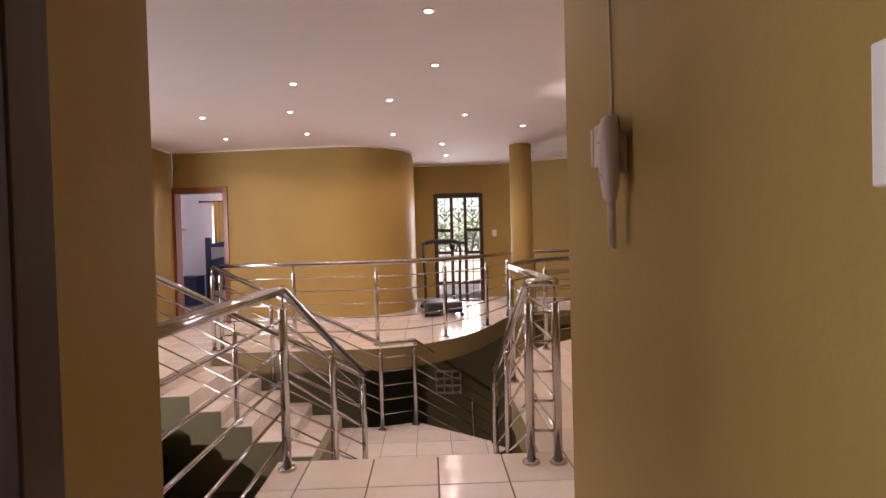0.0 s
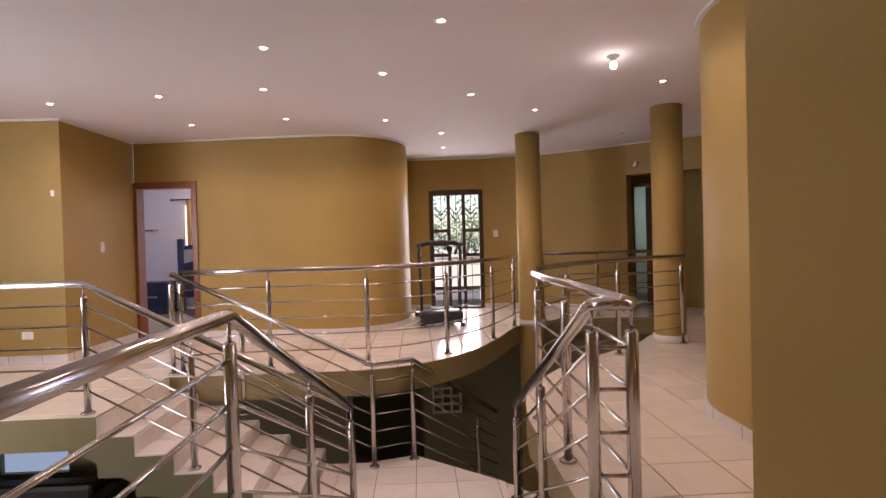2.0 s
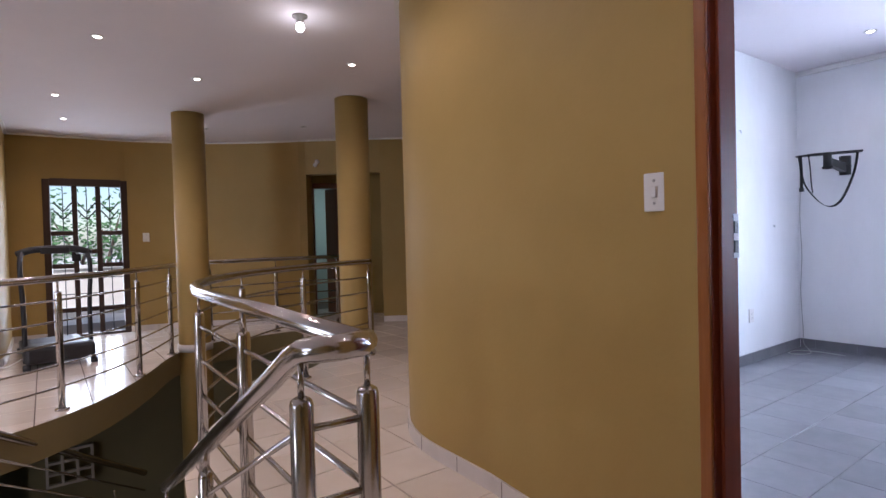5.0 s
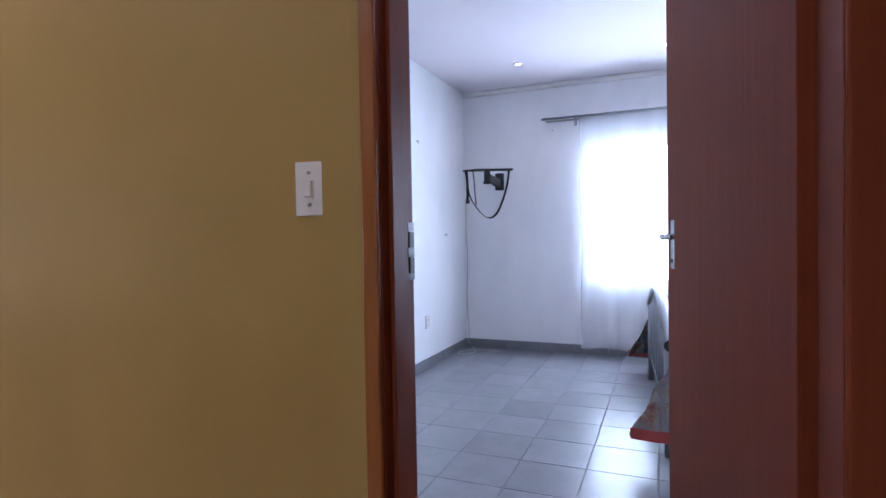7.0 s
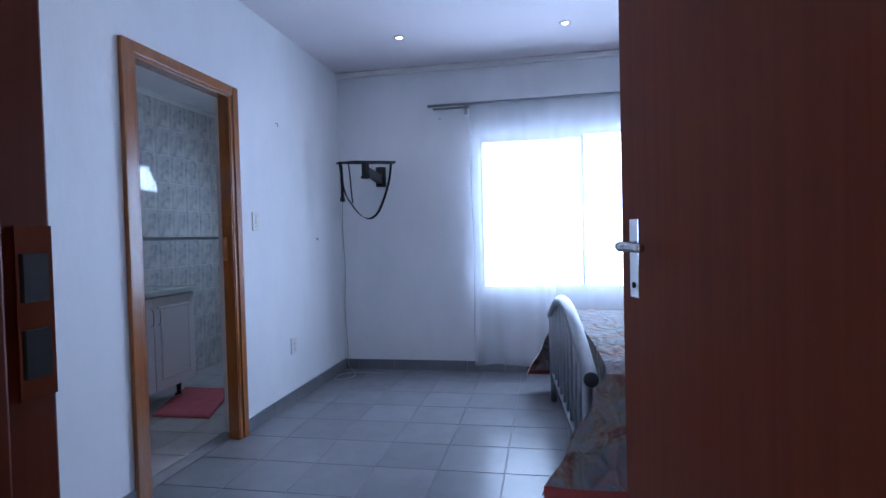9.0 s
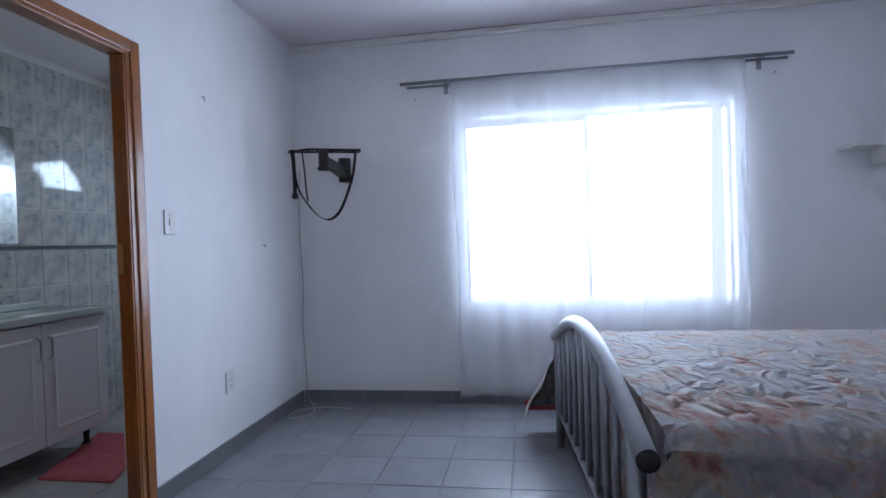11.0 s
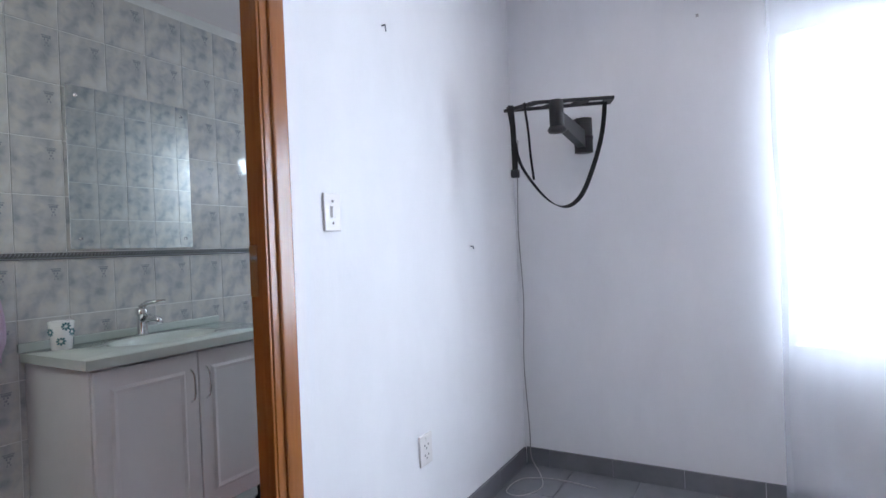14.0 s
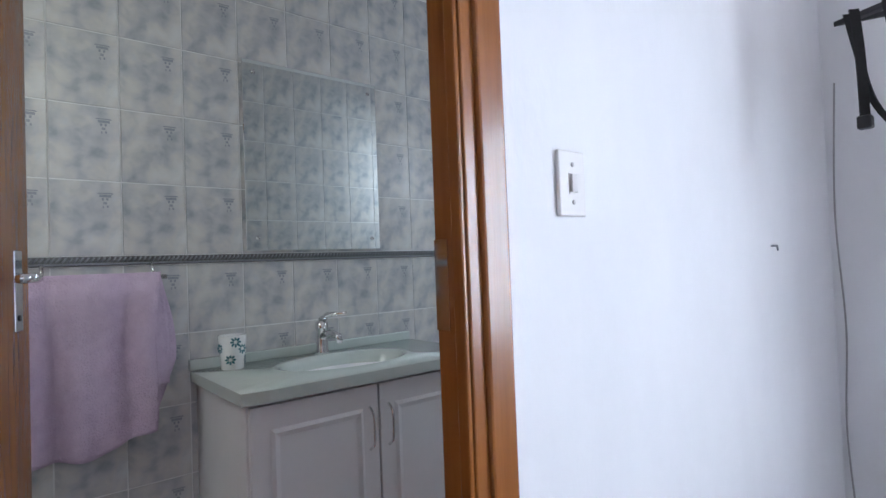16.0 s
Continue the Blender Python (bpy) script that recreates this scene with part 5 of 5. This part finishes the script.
for z in (1.315, 1.32, 1.325, 1.40, 1.405):
    box("grille_slot", xw - 0.068, xw - 0.062, 2.126, 2.146, z, z + 0.0012, SLOT, hs)
for dy, ztop, zlow in ((0.0, 1.268, 1.15), (0.016, 1.27, 1.158)):
    coil = [(xw - 0.036 + 0.006 * math.cos(i * 0.9), 2.132 + dy + 0.006 * math.sin(i * 0.9), ztop + (zlow - ztop) * i / 160) for i in range(161)]
    tube("coiled_cord", coil, 0.0018, IVORY, fone, 5)
tube("feed_cable", [(xw - 0.004, 2.215, 1.468), (xw - 0.004, 2.225, 2.0), (xw - 0.004, 2.23, H - 0.01)], 0.003, IVORY, fone, 6)

# ---- far door to the lilac room ----
ang = math.degrees(math.atan2(DL1[1] - DL0[1], DL1[0] - DL0[0]))
dfr = tagged(new("door_frame"), "red varnished timber door frame of the far room", "door frame", kind="structure")
dfr.matrix_world = pose(DL0[0], DL0[1], 0, 0, 0, ang)
wd = (Vector(DL1) - Vector(DL0)).length
box("jamb", -0.06, 0.035, -0.022, 0.14, 0, 1.96, WOOD_HALL, dfr, 0.004)
box("jamb", wd - 0.035, wd + 0.035, -0.022, 0.14, 0, 1.96, WOOD_HALL, dfr, 0.004)
box("head", -0.06, wd + 0.035, -0.022, 0.14, 1.96, 2.045, WOOD_HALL, dfr, 0.004)
tagged(box("wall_lilac_room_west", -5.1, -5.0, 9.2, 12.4, 0, H, ROOM_WHITE), kind="structure")
tagged(box("wall_lilac_room_south", -5.0, -3.05, 9.13, 9.2, 0, H, ROOM_WHITE), kind="structure")
tagged(box("wall_lilac_room_east", -1.05, -0.95, 9.0, 12.4, 0, H, ROOM_WHITE), kind="structure")
tagged(box("wall_lilac_room_north_left", -5.0, -3.66, 12.3, 12.45, 0, H, ROOM_WHITE), kind="structure")
tagged(box("wall_lilac_room_north_right", -2.3, -0.95, 12.3, 12.45, 0, H, ROOM_WHITE), kind="structure")
tagged(box("wall_lilac_room_north_low", -3.66, -2.3, 12.3, 12.45, 0, 0.9, ROOM_WHITE), kind="structure")
tagged(box("wall_lilac_room_north_head", -3.66, -2.3, 12.3, 12.45, 1.98, H, ROOM_WHITE), kind="structure")
chest = tagged(new("chest"), "low navy painted timber chest with a pale handle", "chest")
box("body", -4.45, -3.74, 11.6, 12.0, 0.0, 0.55, NAVY, chest, 0.008)
box("top", -4.47, -3.72, 11.58, 12.02, 0.55, 0.575, NAVY, chest, 0.006)
box("drawer_front", -4.40, -3.79, 11.585, 11.60, 0.12, 0.46, NAVY, chest, 0.006)
box("handle", -4.15, -3.90, 11.565, 11.585, 0.30, 0.325, SILVER, chest, 0.004)
cab = tagged(new("bunk_bed"), "navy painted timber bunk with a grey arched end panel", "bed")
box("post", -3.72, -3.61, 12.02, 12.10, 0.0, 1.34, NAVY, cab, 0.012)
box("post", -2.75, -2.64, 12.02, 12.10, 0.0, 1.34, NAVY, cab, 0.012)
box("end_panel", -3.61, -2.75, 12.05, 12.075, 0.25, 1.22, SLOT, cab, 0.004)
for z0, z1, up_ in ((1.14, 1.19, 0.07), (0.25, 0.88, 0.07)):
    obj("arched_rail", [(-3.61 + 0.86 * k / 12, y, z) for y in (12.03, 12.05) for k in range(13) for z in (z0, z1 + up_ * math.sin(math.pi * k / 12))],
        [(2 * k, 2 * k + 2, 2 * k + 3, 2 * k + 1) for k in range(12)] + [(26 + 2 * k, 27 + 2 * k, 29 + 2 * k, 28 + 2 * k) for k in range(12)] + [(2 * k + 1, 2 * k + 3, 29 + 2 * k, 27 + 2 * k) for k in range(12)] + [(2 * k, 26 + 2 * k, 28 + 2 * k, 2 * k + 2) for k in range(12)], NAVY, cab)
sh = tagged(new("wall_shelf"), "small brown timber wall shelf on the lilac wall", "shelf")
box("board", -4.75, -4.18, 12.12, 12.299, 1.50, 1.53, WOOD_HALL, sh, 0.003)
box("bracket", -4.47, -4.45, 12.2, 12.299, 1.42, 1.50, WOOD_HALL, sh)
crod = tagged(new("curtain_rod"), "dark curtain rod in the lilac room", "curtain rod")
tube("rod", [(-3.84, 12.20, 2.08), (-2.1, 12.20, 2.08)], 0.013, WOOD_DARK, crod)
lathe("finial", [(0.013, 0), (0.028, 0.02), (0.013, 0.05)], WOOD_DARK, crod, seg=12, m=Matrix.Translation((-3.84, 12.2, 2.08)) @ Matrix.Rotation(radians(-90), 4, "Y"))
tube("bracket", [(-3.74, 12.299, 2.08), (-3.74, 12.2, 2.08)], 0.01, WOOD_DARK, crod, 8)


def drape(name, label, x0, x1, y, z0, z1, material):
    n_, vs, fs = 60, [], []
    for j in range(9):
        for i in range(n_ + 1):
            u = i / n_
            vs.append((x0 + (x1 - x0) * u * (0.92 + 0.08 * abs(j - 3) / 5), y + 0.03 * math.sin(u * 38) * (1 - 0.05 * j), z0 + (z1 - z0) * j / 8))
    for j in range(8):
        for i in range(n_):
            a = j * (n_ + 1) + i
            fs.append((a, a + 1, a + n_ + 2, a + n_ + 1))
    t = tagged(obj(name, vs, fs, material, None, "", True), label, "curtain")
    t.modifiers.new("thickness", "SOLIDIFY").thickness = 0.003


drape("curtain", "amber curtain drawn aside in the lilac room", -3.60, -3.02, 12.20, 0.6, 2.10, AMBER)
# mint room behind the recess
mfr = tagged(new("door_frame"), "dark timber door frame in the recess", "door frame", kind="structure")
mfr.matrix_world = pose(4.30, 10.62, 0, 0, 0, math.degrees(math.atan2(-0.27, 0.50)))
box("jamb", -0.02, 0.05, -0.02, 0.12, 0, 2.03, WOOD_HALL, mfr, 0.004)
box("jamb", 0.52, 0.60, -0.02, 0.12, 0, 2.03, WOOD_HALL, mfr, 0.004)
box("head", -0.02, 0.60, -0.02, 0.12, 1.97, 2.05, WOOD_HALL, mfr, 0.004)
tagged(box("wall_mint_room", 3.6, 5.9, 12.2, 12.3, 0, H, ROOM_MINT), kind="structure")
tagged(box("wall_mint_room_east", 5.75, 5.85, 9.0, 12.3, 0, H, ROOM_MINT), kind="structure")
tagged(box("wall_mint_room_west", 3.5, 3.6, 10.7, 12.3, 0, H, ROOM_MINT), kind="structure")
# added lamp that makes the mint room pale; no window is built for it
area("mint_room_fill", look((5.70, 11.4, 1.5), (4.4, 11.6, 1.2)), 0.8, 0.9, 4, (0.85, 0.98, 0.92))
mdoor = tagged(new("recess_door"), "dark timber door half open in the recess", "door")
mdoor.matrix_world = pose(4.83, 10.36, 0, 0, 0, 112)
box("leaf", 0.0, 0.5, -0.02, 0.02, 0.01, 1.98, WOOD_HALL, mdoor, 0.003)
box("lower_panel", 0.08, 0.42, -0.026, -0.02, 0.15, 0.85, WOOD_HALL, mdoor, 0.004)
box("upper_panel", 0.08, 0.42, -0.026, -0.02, 1.0, 1.85, WOOD_HALL, mdoor, 0.004)
rec = tagged(new("small_wall_lamp"), "small unlit lamp holder above the recess", "wall lamp")
lathe("holder", [(0.03, 0), (0.03, 0.02), (0.02, 0.05), (0.035, 0.09), (0.01, 0.12)], LAMP_RIM, rec, seg=14, m=Matrix.Translation((4.05, 9.84, 2.22)) @ Matrix.Rotation(radians(60), 4, "X"))

# ---- garden gate door ----
ga = math.degrees(math.atan2(G1[1] - G0[1], G1[0] - G0[0]))
gw = (Vector(G1) - Vector(G0)).length
gate = tagged(new("door_1"), "dark timber glazed door with a black iron security gate", kind="structure")
gate.matrix_world = pose(G0[0], G0[1], 0, 0, 0, ga)
box("jamb", -0.02, 0.055, -0.015, 0.12, 0, 2.03, WOOD_DARK, gate, 0.004)
box("jamb", gw - 0.055, gw + 0.02, -0.015, 0.12, 0, 2.03, WOOD_DARK, gate, 0.004)
box("head", 0.055, gw - 0.055, -0.015, 0.12, 1.95, 2.04, WOOD_DARK, gate, 0.004)
box("threshold", 0.055, gw - 0.055, 0.0, 0.12, 0, 0.03, WOOD_DARK, gate)
third = (gw - 0.11) / 3
for k in (1, 2):
    box("stile", 0.055 + third * k - 0.03, 0.055 + third * k + 0.03, 0.02, 0.065, 0.03, 1.95, WOOD_DARK, gate, 0.004)
for k, zs in ((0, (0.35, 0.92, 1.34)), (1, (0.35, 1.10)), (2, (0.35, 0.92, 1.34))):
    for z in zs:
        box("rail", 0.055 + third * k + (0.03 if k else 0), 0.055 + third * (k + 1) - (0.03 if k < 2 else 0), 0.022, 0.062, z - 0.03, z + 0.03, WOOD_DARK, gate, 0.004)
    for z0 in (1.66, 1.56):
        x0 = 0.055 + third * k
        tube("zigzag_bar", [(x0 + 0.03, 0.09, z0 + 0.08), (x0 + third / 2, 0.09, z0 - 0.04), (x0 + third - 0.03, 0.09, z0 + 0.08)], 0.009, IRON, gate, 6)
    for t in (0.5,):
        tube("upright_bar", [(0.055 + third * (k + t), 0.09, 0.03), (0.055 + third * (k + t), 0.09, 1.95)], 0.006, IRON, gate, 6)
for z in (0.55, 0.75):
    tube("cross_bar", [(0.06, 0.09, z), (gw - 0.06, 0.09, z)], 0.006, IRON, gate, 6)
box("lock_case", 0.055 + third - 0.05, 0.055 + third + 0.05, 0.0, 0.02, 0.98, 1.10, IRON, gate, 0.004)
tube("handle", [(0.055 + third, -0.005, 1.08), (0.055 + third, -0.045, 1.08), (0.055 + third + 0.10, -0.045, 1.08)], 0.008, SILVER, gate, 8)

# ---- treadmill ----
tm = tagged(new("treadmill"), "black folding treadmill with a curved console and handrails", "treadmill")
tm.matrix_world = pose(1.02, 9.55, 0, 0, 0, 4)
deck = box("deck", -0.28, 0.28, -0.42, 0.75, 0.06, 0.14, BLACK, tm, 0.015)
box("belt", -0.20, 0.20, -0.40, 0.72, 0.1405, 0.146, TUBE_RUBBER, deck)
box("motor_cover", -0.29, 0.29, -0.48, -0.20, 0.05, 0.22, BLACK, tm, 0.04)
for x in (-0.27, 0.27):
    tube("upright", curve_pts([(x, -0.30, 0.05), (x, -0.28, 0.55), (x * 1.06, -0.30, 0.95), (x * 1.0, -0.24, 1.10), (x * 0.85, -0.22, 1.135)], 5), 0.022, BLACK, tm, 10)
    tube("foot", [(x - 0.03, -0.46, 0.03), (x + 0.03, -0.46, 0.03)], 0.03, BLACK, tm, 12)
    tube("foot", [(x - 0.03, 0.72, 0.03), (x + 0.03, 0.72, 0.03)], 0.03, BLACK, tm, 12)
    tube("hand_grip", curve_pts([(x, -0.24, 1.10), (x, -0.05, 1.05), (x, 0.10, 0.98)], 4), 0.018, BLACK, tm, 10)
part("console", bm_tube(curve_pts([(-0.30, -0.20, 1.10), (-0.16, -0.24, 1.145), (0.16, -0.24, 1.145), (0.30, -0.20, 1.10)], 6), 0.034, 12), BLACK, tm, "", True)
box("screen", -0.12, 0.12, -0.29, -0.26, 1.10, 1.165, BLACK, tm, 0.01)
tube("power_cord", curve_pts([(-0.29, -0.3, 0.1), (-0.42, -0.25, 0.03), (-0.50, 0.1, 0.012), (-0.44, 0.5, 0.012)], 6), 0.006, PLASTIC, tm, 6)

# ---- outside the gate ----
tagged(box("ground", -60, 60, 11.3, 90, -0.35, -0.15, PAVING), kind="structure", label="pale paved yard")
tagged(box("ground_east", 7.3, 60, -60, 11.3, -0.35, -0.15, PAVING), kind="structure")
gwall = tagged(new("garden_wall"), "pale plastered garden wall with a coping", "wall", kind="structure")
box("masonry", -6, 9, 15.0, 15.2, -0.15, 0.75, GARDEN_WALL, gwall)
box("coping", -6.05, 9.05, 14.95, 15.25, 0.75, 0.82, PAVING, gwall, 0.01)
step_ = tagged(box("porch_step", 0.4, 2.6, 11.35, 12.5, -0.15, -0.02, PAVING, None, 0.01), "pale stone porch step outside the gate", "step", kind="structure")


def bush(cx, cy, h_, spread, seed):
    rnd = random.Random(seed)
    b = tagged(new("shrub"), "tall leafy green garden shrub", "shrub", "garden shrubs")
    limbs, tips = bmesh.new(), []
    for k in range(7):
        a, r = rnd.uniform(0, 6.28), rnd.uniform(0.3, 1) * spread
        tip = (cx + r * math.cos(a), cy + r * math.sin(a) * 0.5, -0.15 + h_ * rnd.uniform(0.55, 0.95))
        bm_tube([(cx, cy, -0.15), (cx + 0.3 * r * math.cos(a), cy, h_ * 0.3), tip], [0.05, 0.03, 0.01], 6, True, limbs)
        tips.append(tip)
    part("limb", limbs, BARK, b)
    vs, fs = [], []
    for k in range(1500):
        t = tips[k % 7]
        p = Vector((rnd.gauss(t[0], spread * 0.32), rnd.gauss(t[1], spread * 0.25), max(0.0, rnd.gauss(t[2] * 0.75, h_ * 0.22))))
        d1 = Vector((rnd.gauss(0, 1), rnd.gauss(0, 1), rnd.gauss(0, 0.6))).normalized()
        d2 = d1.orthogonal().normalized()
        s_ = rnd.uniform(0.04, 0.085)
        i = len(vs)
        vs += [p - d1 * s_, p + d2 * s_ * 0.45, p + d1 * s_, p - d2 * s_ * 0.45]
        fs.append((i, i + 1, i + 2, i + 3))
    tagged(obj("foliage", vs, fs, LEAF, b), kind="stuff")


bush(1.9, 16.3, 2.3, 1.0, 3)
bush(3.6, 16.6, 2.6, 1.1, 4)
bush(0.2, 17.0, 1.9, 0.9, 5)
tagged(box("backdrop_lilac", -5.5, 0.0, 13.6, 13.65, -0.2, 3.2, OUTSIDE), kind="structure")
tagged(box("window_3", -5.12, -4.2, 9.58, 9.6, -1.9, -1.54, glow("lower_window_daylight", (0.45, 0.62, 0.85), 0.28)), "bluish daylit window on the lower floor", kind="structure")

# ---- floor tiles ----


def floor_tiles(parent, poly, pitch, x_off, y_off, z, material, limit, gap=0.005, th=0.006, keep=None):
    """Square tiles over a plan outline; whole ones share a mesh, cut ones have their own."""
    h_ = pitch - gap
    c_ = 0.0012
    vs = [(0, 0, 0), (h_, 0, 0), (h_, h_, 0), (0, h_, 0)]
    whole = bpy.data.meshes.new("tile")
    lo = [(x, y, 0.0) for x, y, _ in vs]
    mid = [(x, y, th - c_) for x, y, _ in vs]
    hi = [(c_ if x == 0 else h_ - c_, c_ if y == 0 else h_ - c_, th) for x, y, _ in vs]
    fs = [(i, (i + 1) % 4, 4 + (i + 1) % 4, 4 + i) for i in range(4)] + [(4 + i, 4 + (i + 1) % 4, 8 + (i + 1) % 4, 8 + i) for i in range(4)] + [(8, 9, 10, 11)]
    whole.from_pydata(lo + mid + hi, [], fs)
    whole.materials.append(material)
    xs, ys = [p[0] for p in poly], [p[1] for p in poly]
    n_, rest = 0, bmesh.new()
    i0, i1 = math.floor((min(xs) - x_off) / pitch), math.ceil((max(xs) - x_off) / pitch)
    j0, j1 = math.floor((min(ys) - y_off) / pitch), math.ceil((max(ys) - y_off) / pitch)
    for j in range(j0, j1):
        for i in range(i0, i1):
            x, y = x_off + i * pitch + gap / 2, y_off + j * pitch + gap / 2
            c = clip(poly, x, x + h_, y, y + h_)
            if not c or poly_area(c) < 0.0006 or (keep and not keep(x, y)):
                continue
            if poly_area(c) > h_ * h_ * 0.9999:
                if n_ >= limit:
                    bmesh.ops.create_cube(rest, size=1.0, matrix=Matrix.LocRotScale((x + h_ / 2, y + h_ / 2, z - th / 2), None, (h_, h_, th)))
                    continue
                t = new("tile", whole)
                t.parent = parent
                t.location = (x, y, z - th)
                n_ += 1
            else:
                q = []
                for p in c:
                    if not q or (Vector(p) - Vector(q[-1])).length > 1e-4:
                        q.append(p)
                if len(q) > 2 and (Vector(q[0]) - Vector(q[-1])).length < 1e-4:
                    q.pop()
                if len(q) > 2:
                    prism("cut_tile", q, z - th, z, material, None, parent)
    if len(rest.verts):
        tagged(part("tile_rest", rest, material, parent), kind="stuff")
    else:
        rest.free()


def rect(x0, x1, y0, y1):
    return [(x0, y0), (x1, y0), (x1, y1), (x0, y1)]


def wall_tiles(parent, x0, x1, y, facing, x_off, cells, material, pw=0.187, gap=0.0045, th=0.006):
    """Upright tiles on a wall that faces along -y (facing -1) or +y; cells: lower and upper edge of each course."""
    for z0, z1 in cells:
        me = bpy.data.meshes.new("wall_tile")
        w, h_ = pw - gap, z1 - z0 - gap
        bm = bm_box(0, w, 0, th, 0, h_)
        bm.to_mesh(me)
        bm.free()
        me.materials.append(material)
        i = math.floor((x0 - x_off) / pw)
        while x_off + i * pw < x1 - 0.01:
            xa = x_off + i * pw
            if xa >= x0 - 0.001 and xa + pw <= x1 + 0.001:
                t = new("wall_tile", me)
                t.parent = parent
                t.location = (xa + gap / 2, y - (th if facing < 0 else 0), z0 + gap / 2)
            elif min(xa + pw, x1) - max(xa, x0) > 0.012:
                a, b = max(xa, x0) + gap / 2, min(xa + pw, x1) - gap / 2
                box("cut_wall_tile", a, b, y - (th if facing < 0 else 0), y + (0 if facing < 0 else th), z0 + gap / 2, z1 - gap / 2, material, parent)
            i += 1


floor_tiles(floor_near, NEAR, 0.345, 0.172, 3.79 - 0.345 * 20, 0.0, TILE_HALL, 300, 0.0075)
floor_tiles(floor_far, FAR, 0.345, 0.172, 6.82 - 0.345 * 20, 0.0, TILE_HALL, 300, 0.0075, keep=lambda x, y: not (x < -0.6 and y > 8.9) and not (y > 11.0))
floor_tiles(landing, LAND, 0.345, -0.02, 5.29, L, TILE_STEP, 60)
floor_tiles(bpy.data.objects["floor_bedroom"], BED_FLOOR, 0.333, 4.54 - 0.333 * 8, 3.25 - 0.333 * 10, 0.0, TILE_BED, 300)
floor_tiles(bpy.data.objects["floor_bathroom"], rect(4.2, 7.1, 5.02, 6.2), 0.333, 4.54 - 0.333 * 8, 3.25 - 0.333 * 10, 0.0, TILE_BATH, 100)
CELLS = [(1.235 + 0.232 * k, 1.235 + 0.232 * (k + 1)) for k in range(5)] + [(1.205 - 0.232 * (k + 1), 1.205 - 0.232 * k) for k in range(5)] + [(0.0, 0.045)]
wall_tiles(wall_bath, 4.2, 7.1, YB + 0.004, -1, 5.283, CELLS, MARBLE)
wall_tiles(wall_bath_s2, 5.237, 7.095, 5.0, 1, 5.283, CELLS, MARBLE)
PRINT = mat("grey_tile_print", (0.27, 0.285, 0.33), 0.1, color2=(0.40, 0.405, 0.44), scale=90)
prints = bpy.data.meshes.new("tile_print")
pv, pf = [], []
for (a0, b0), (a1, b1) in (((-0.022, 0.020), (0.022, 0.024)), ((-0.016, 0.010), (0.016, 0.018)), ((-0.010, 0.000), (-0.004, 0.008)), ((0.002, 0.000), (0.008, 0.008)), ((-0.006, -0.012), (0.004, -0.004)), ((-0.008, -0.024), (-0.004, -0.016)), ((0.003, -0.022), (0.008, -0.015))):
    k_ = len(pv)
    pv += [(a0, 0, b0), (a1, 0, b0), (a1 * 0.8 if b1 > 0.02 else a1, 0, b1), (a0 * 0.8 if b1 > 0.02 else a0, 0, b1)]
    pf.append((k_, k_ + 1, k_ + 2, k_ + 3))
prints.from_pydata(pv, [], pf)
prints.materials.append(PRINT)
for z0, z1 in CELLS[:10]:
    for k_ in range(-5, 10):
        xa = 5.283 + k_ * 0.187
        if 4.2 < xa and xa + 0.187 < 7.1 and not (5.27 < xa < 5.80 and z0 > 1.22 and z1 < 2.0):
            t = new("tile_print", prints)
            t.parent = wall_bath
            t.location = (xa + 0.143, YB - 0.0028, z0 + 0.172)
border = tagged(new("trim_border"), "dark rope pattern tile border with silver twists", kind="structure")
box("strip", 4.2, 7.1, YB - 0.008, YB + 0.004, 1.206, 1.234, mat("grey_border_glaze", (0.13, 0.13, 0.135), 0.12, color2=(0.20, 0.20, 0.20), scale=30), border, 0.003)
box("lower_band", 4.2, 7.1, YB - 0.0105, YB - 0.006, 1.2075, 1.2145, SILVER, border, 0.002)
for k in range(207):
    x = 4.205 + k * 0.014
    tube("twist", [(x, YB - 0.008, 1.2175), (x + 0.007, YB - 0.0105, 1.2245), (x + 0.011, YB - 0.008, 1.2315)], 0.0030, SILVER, border, 5)
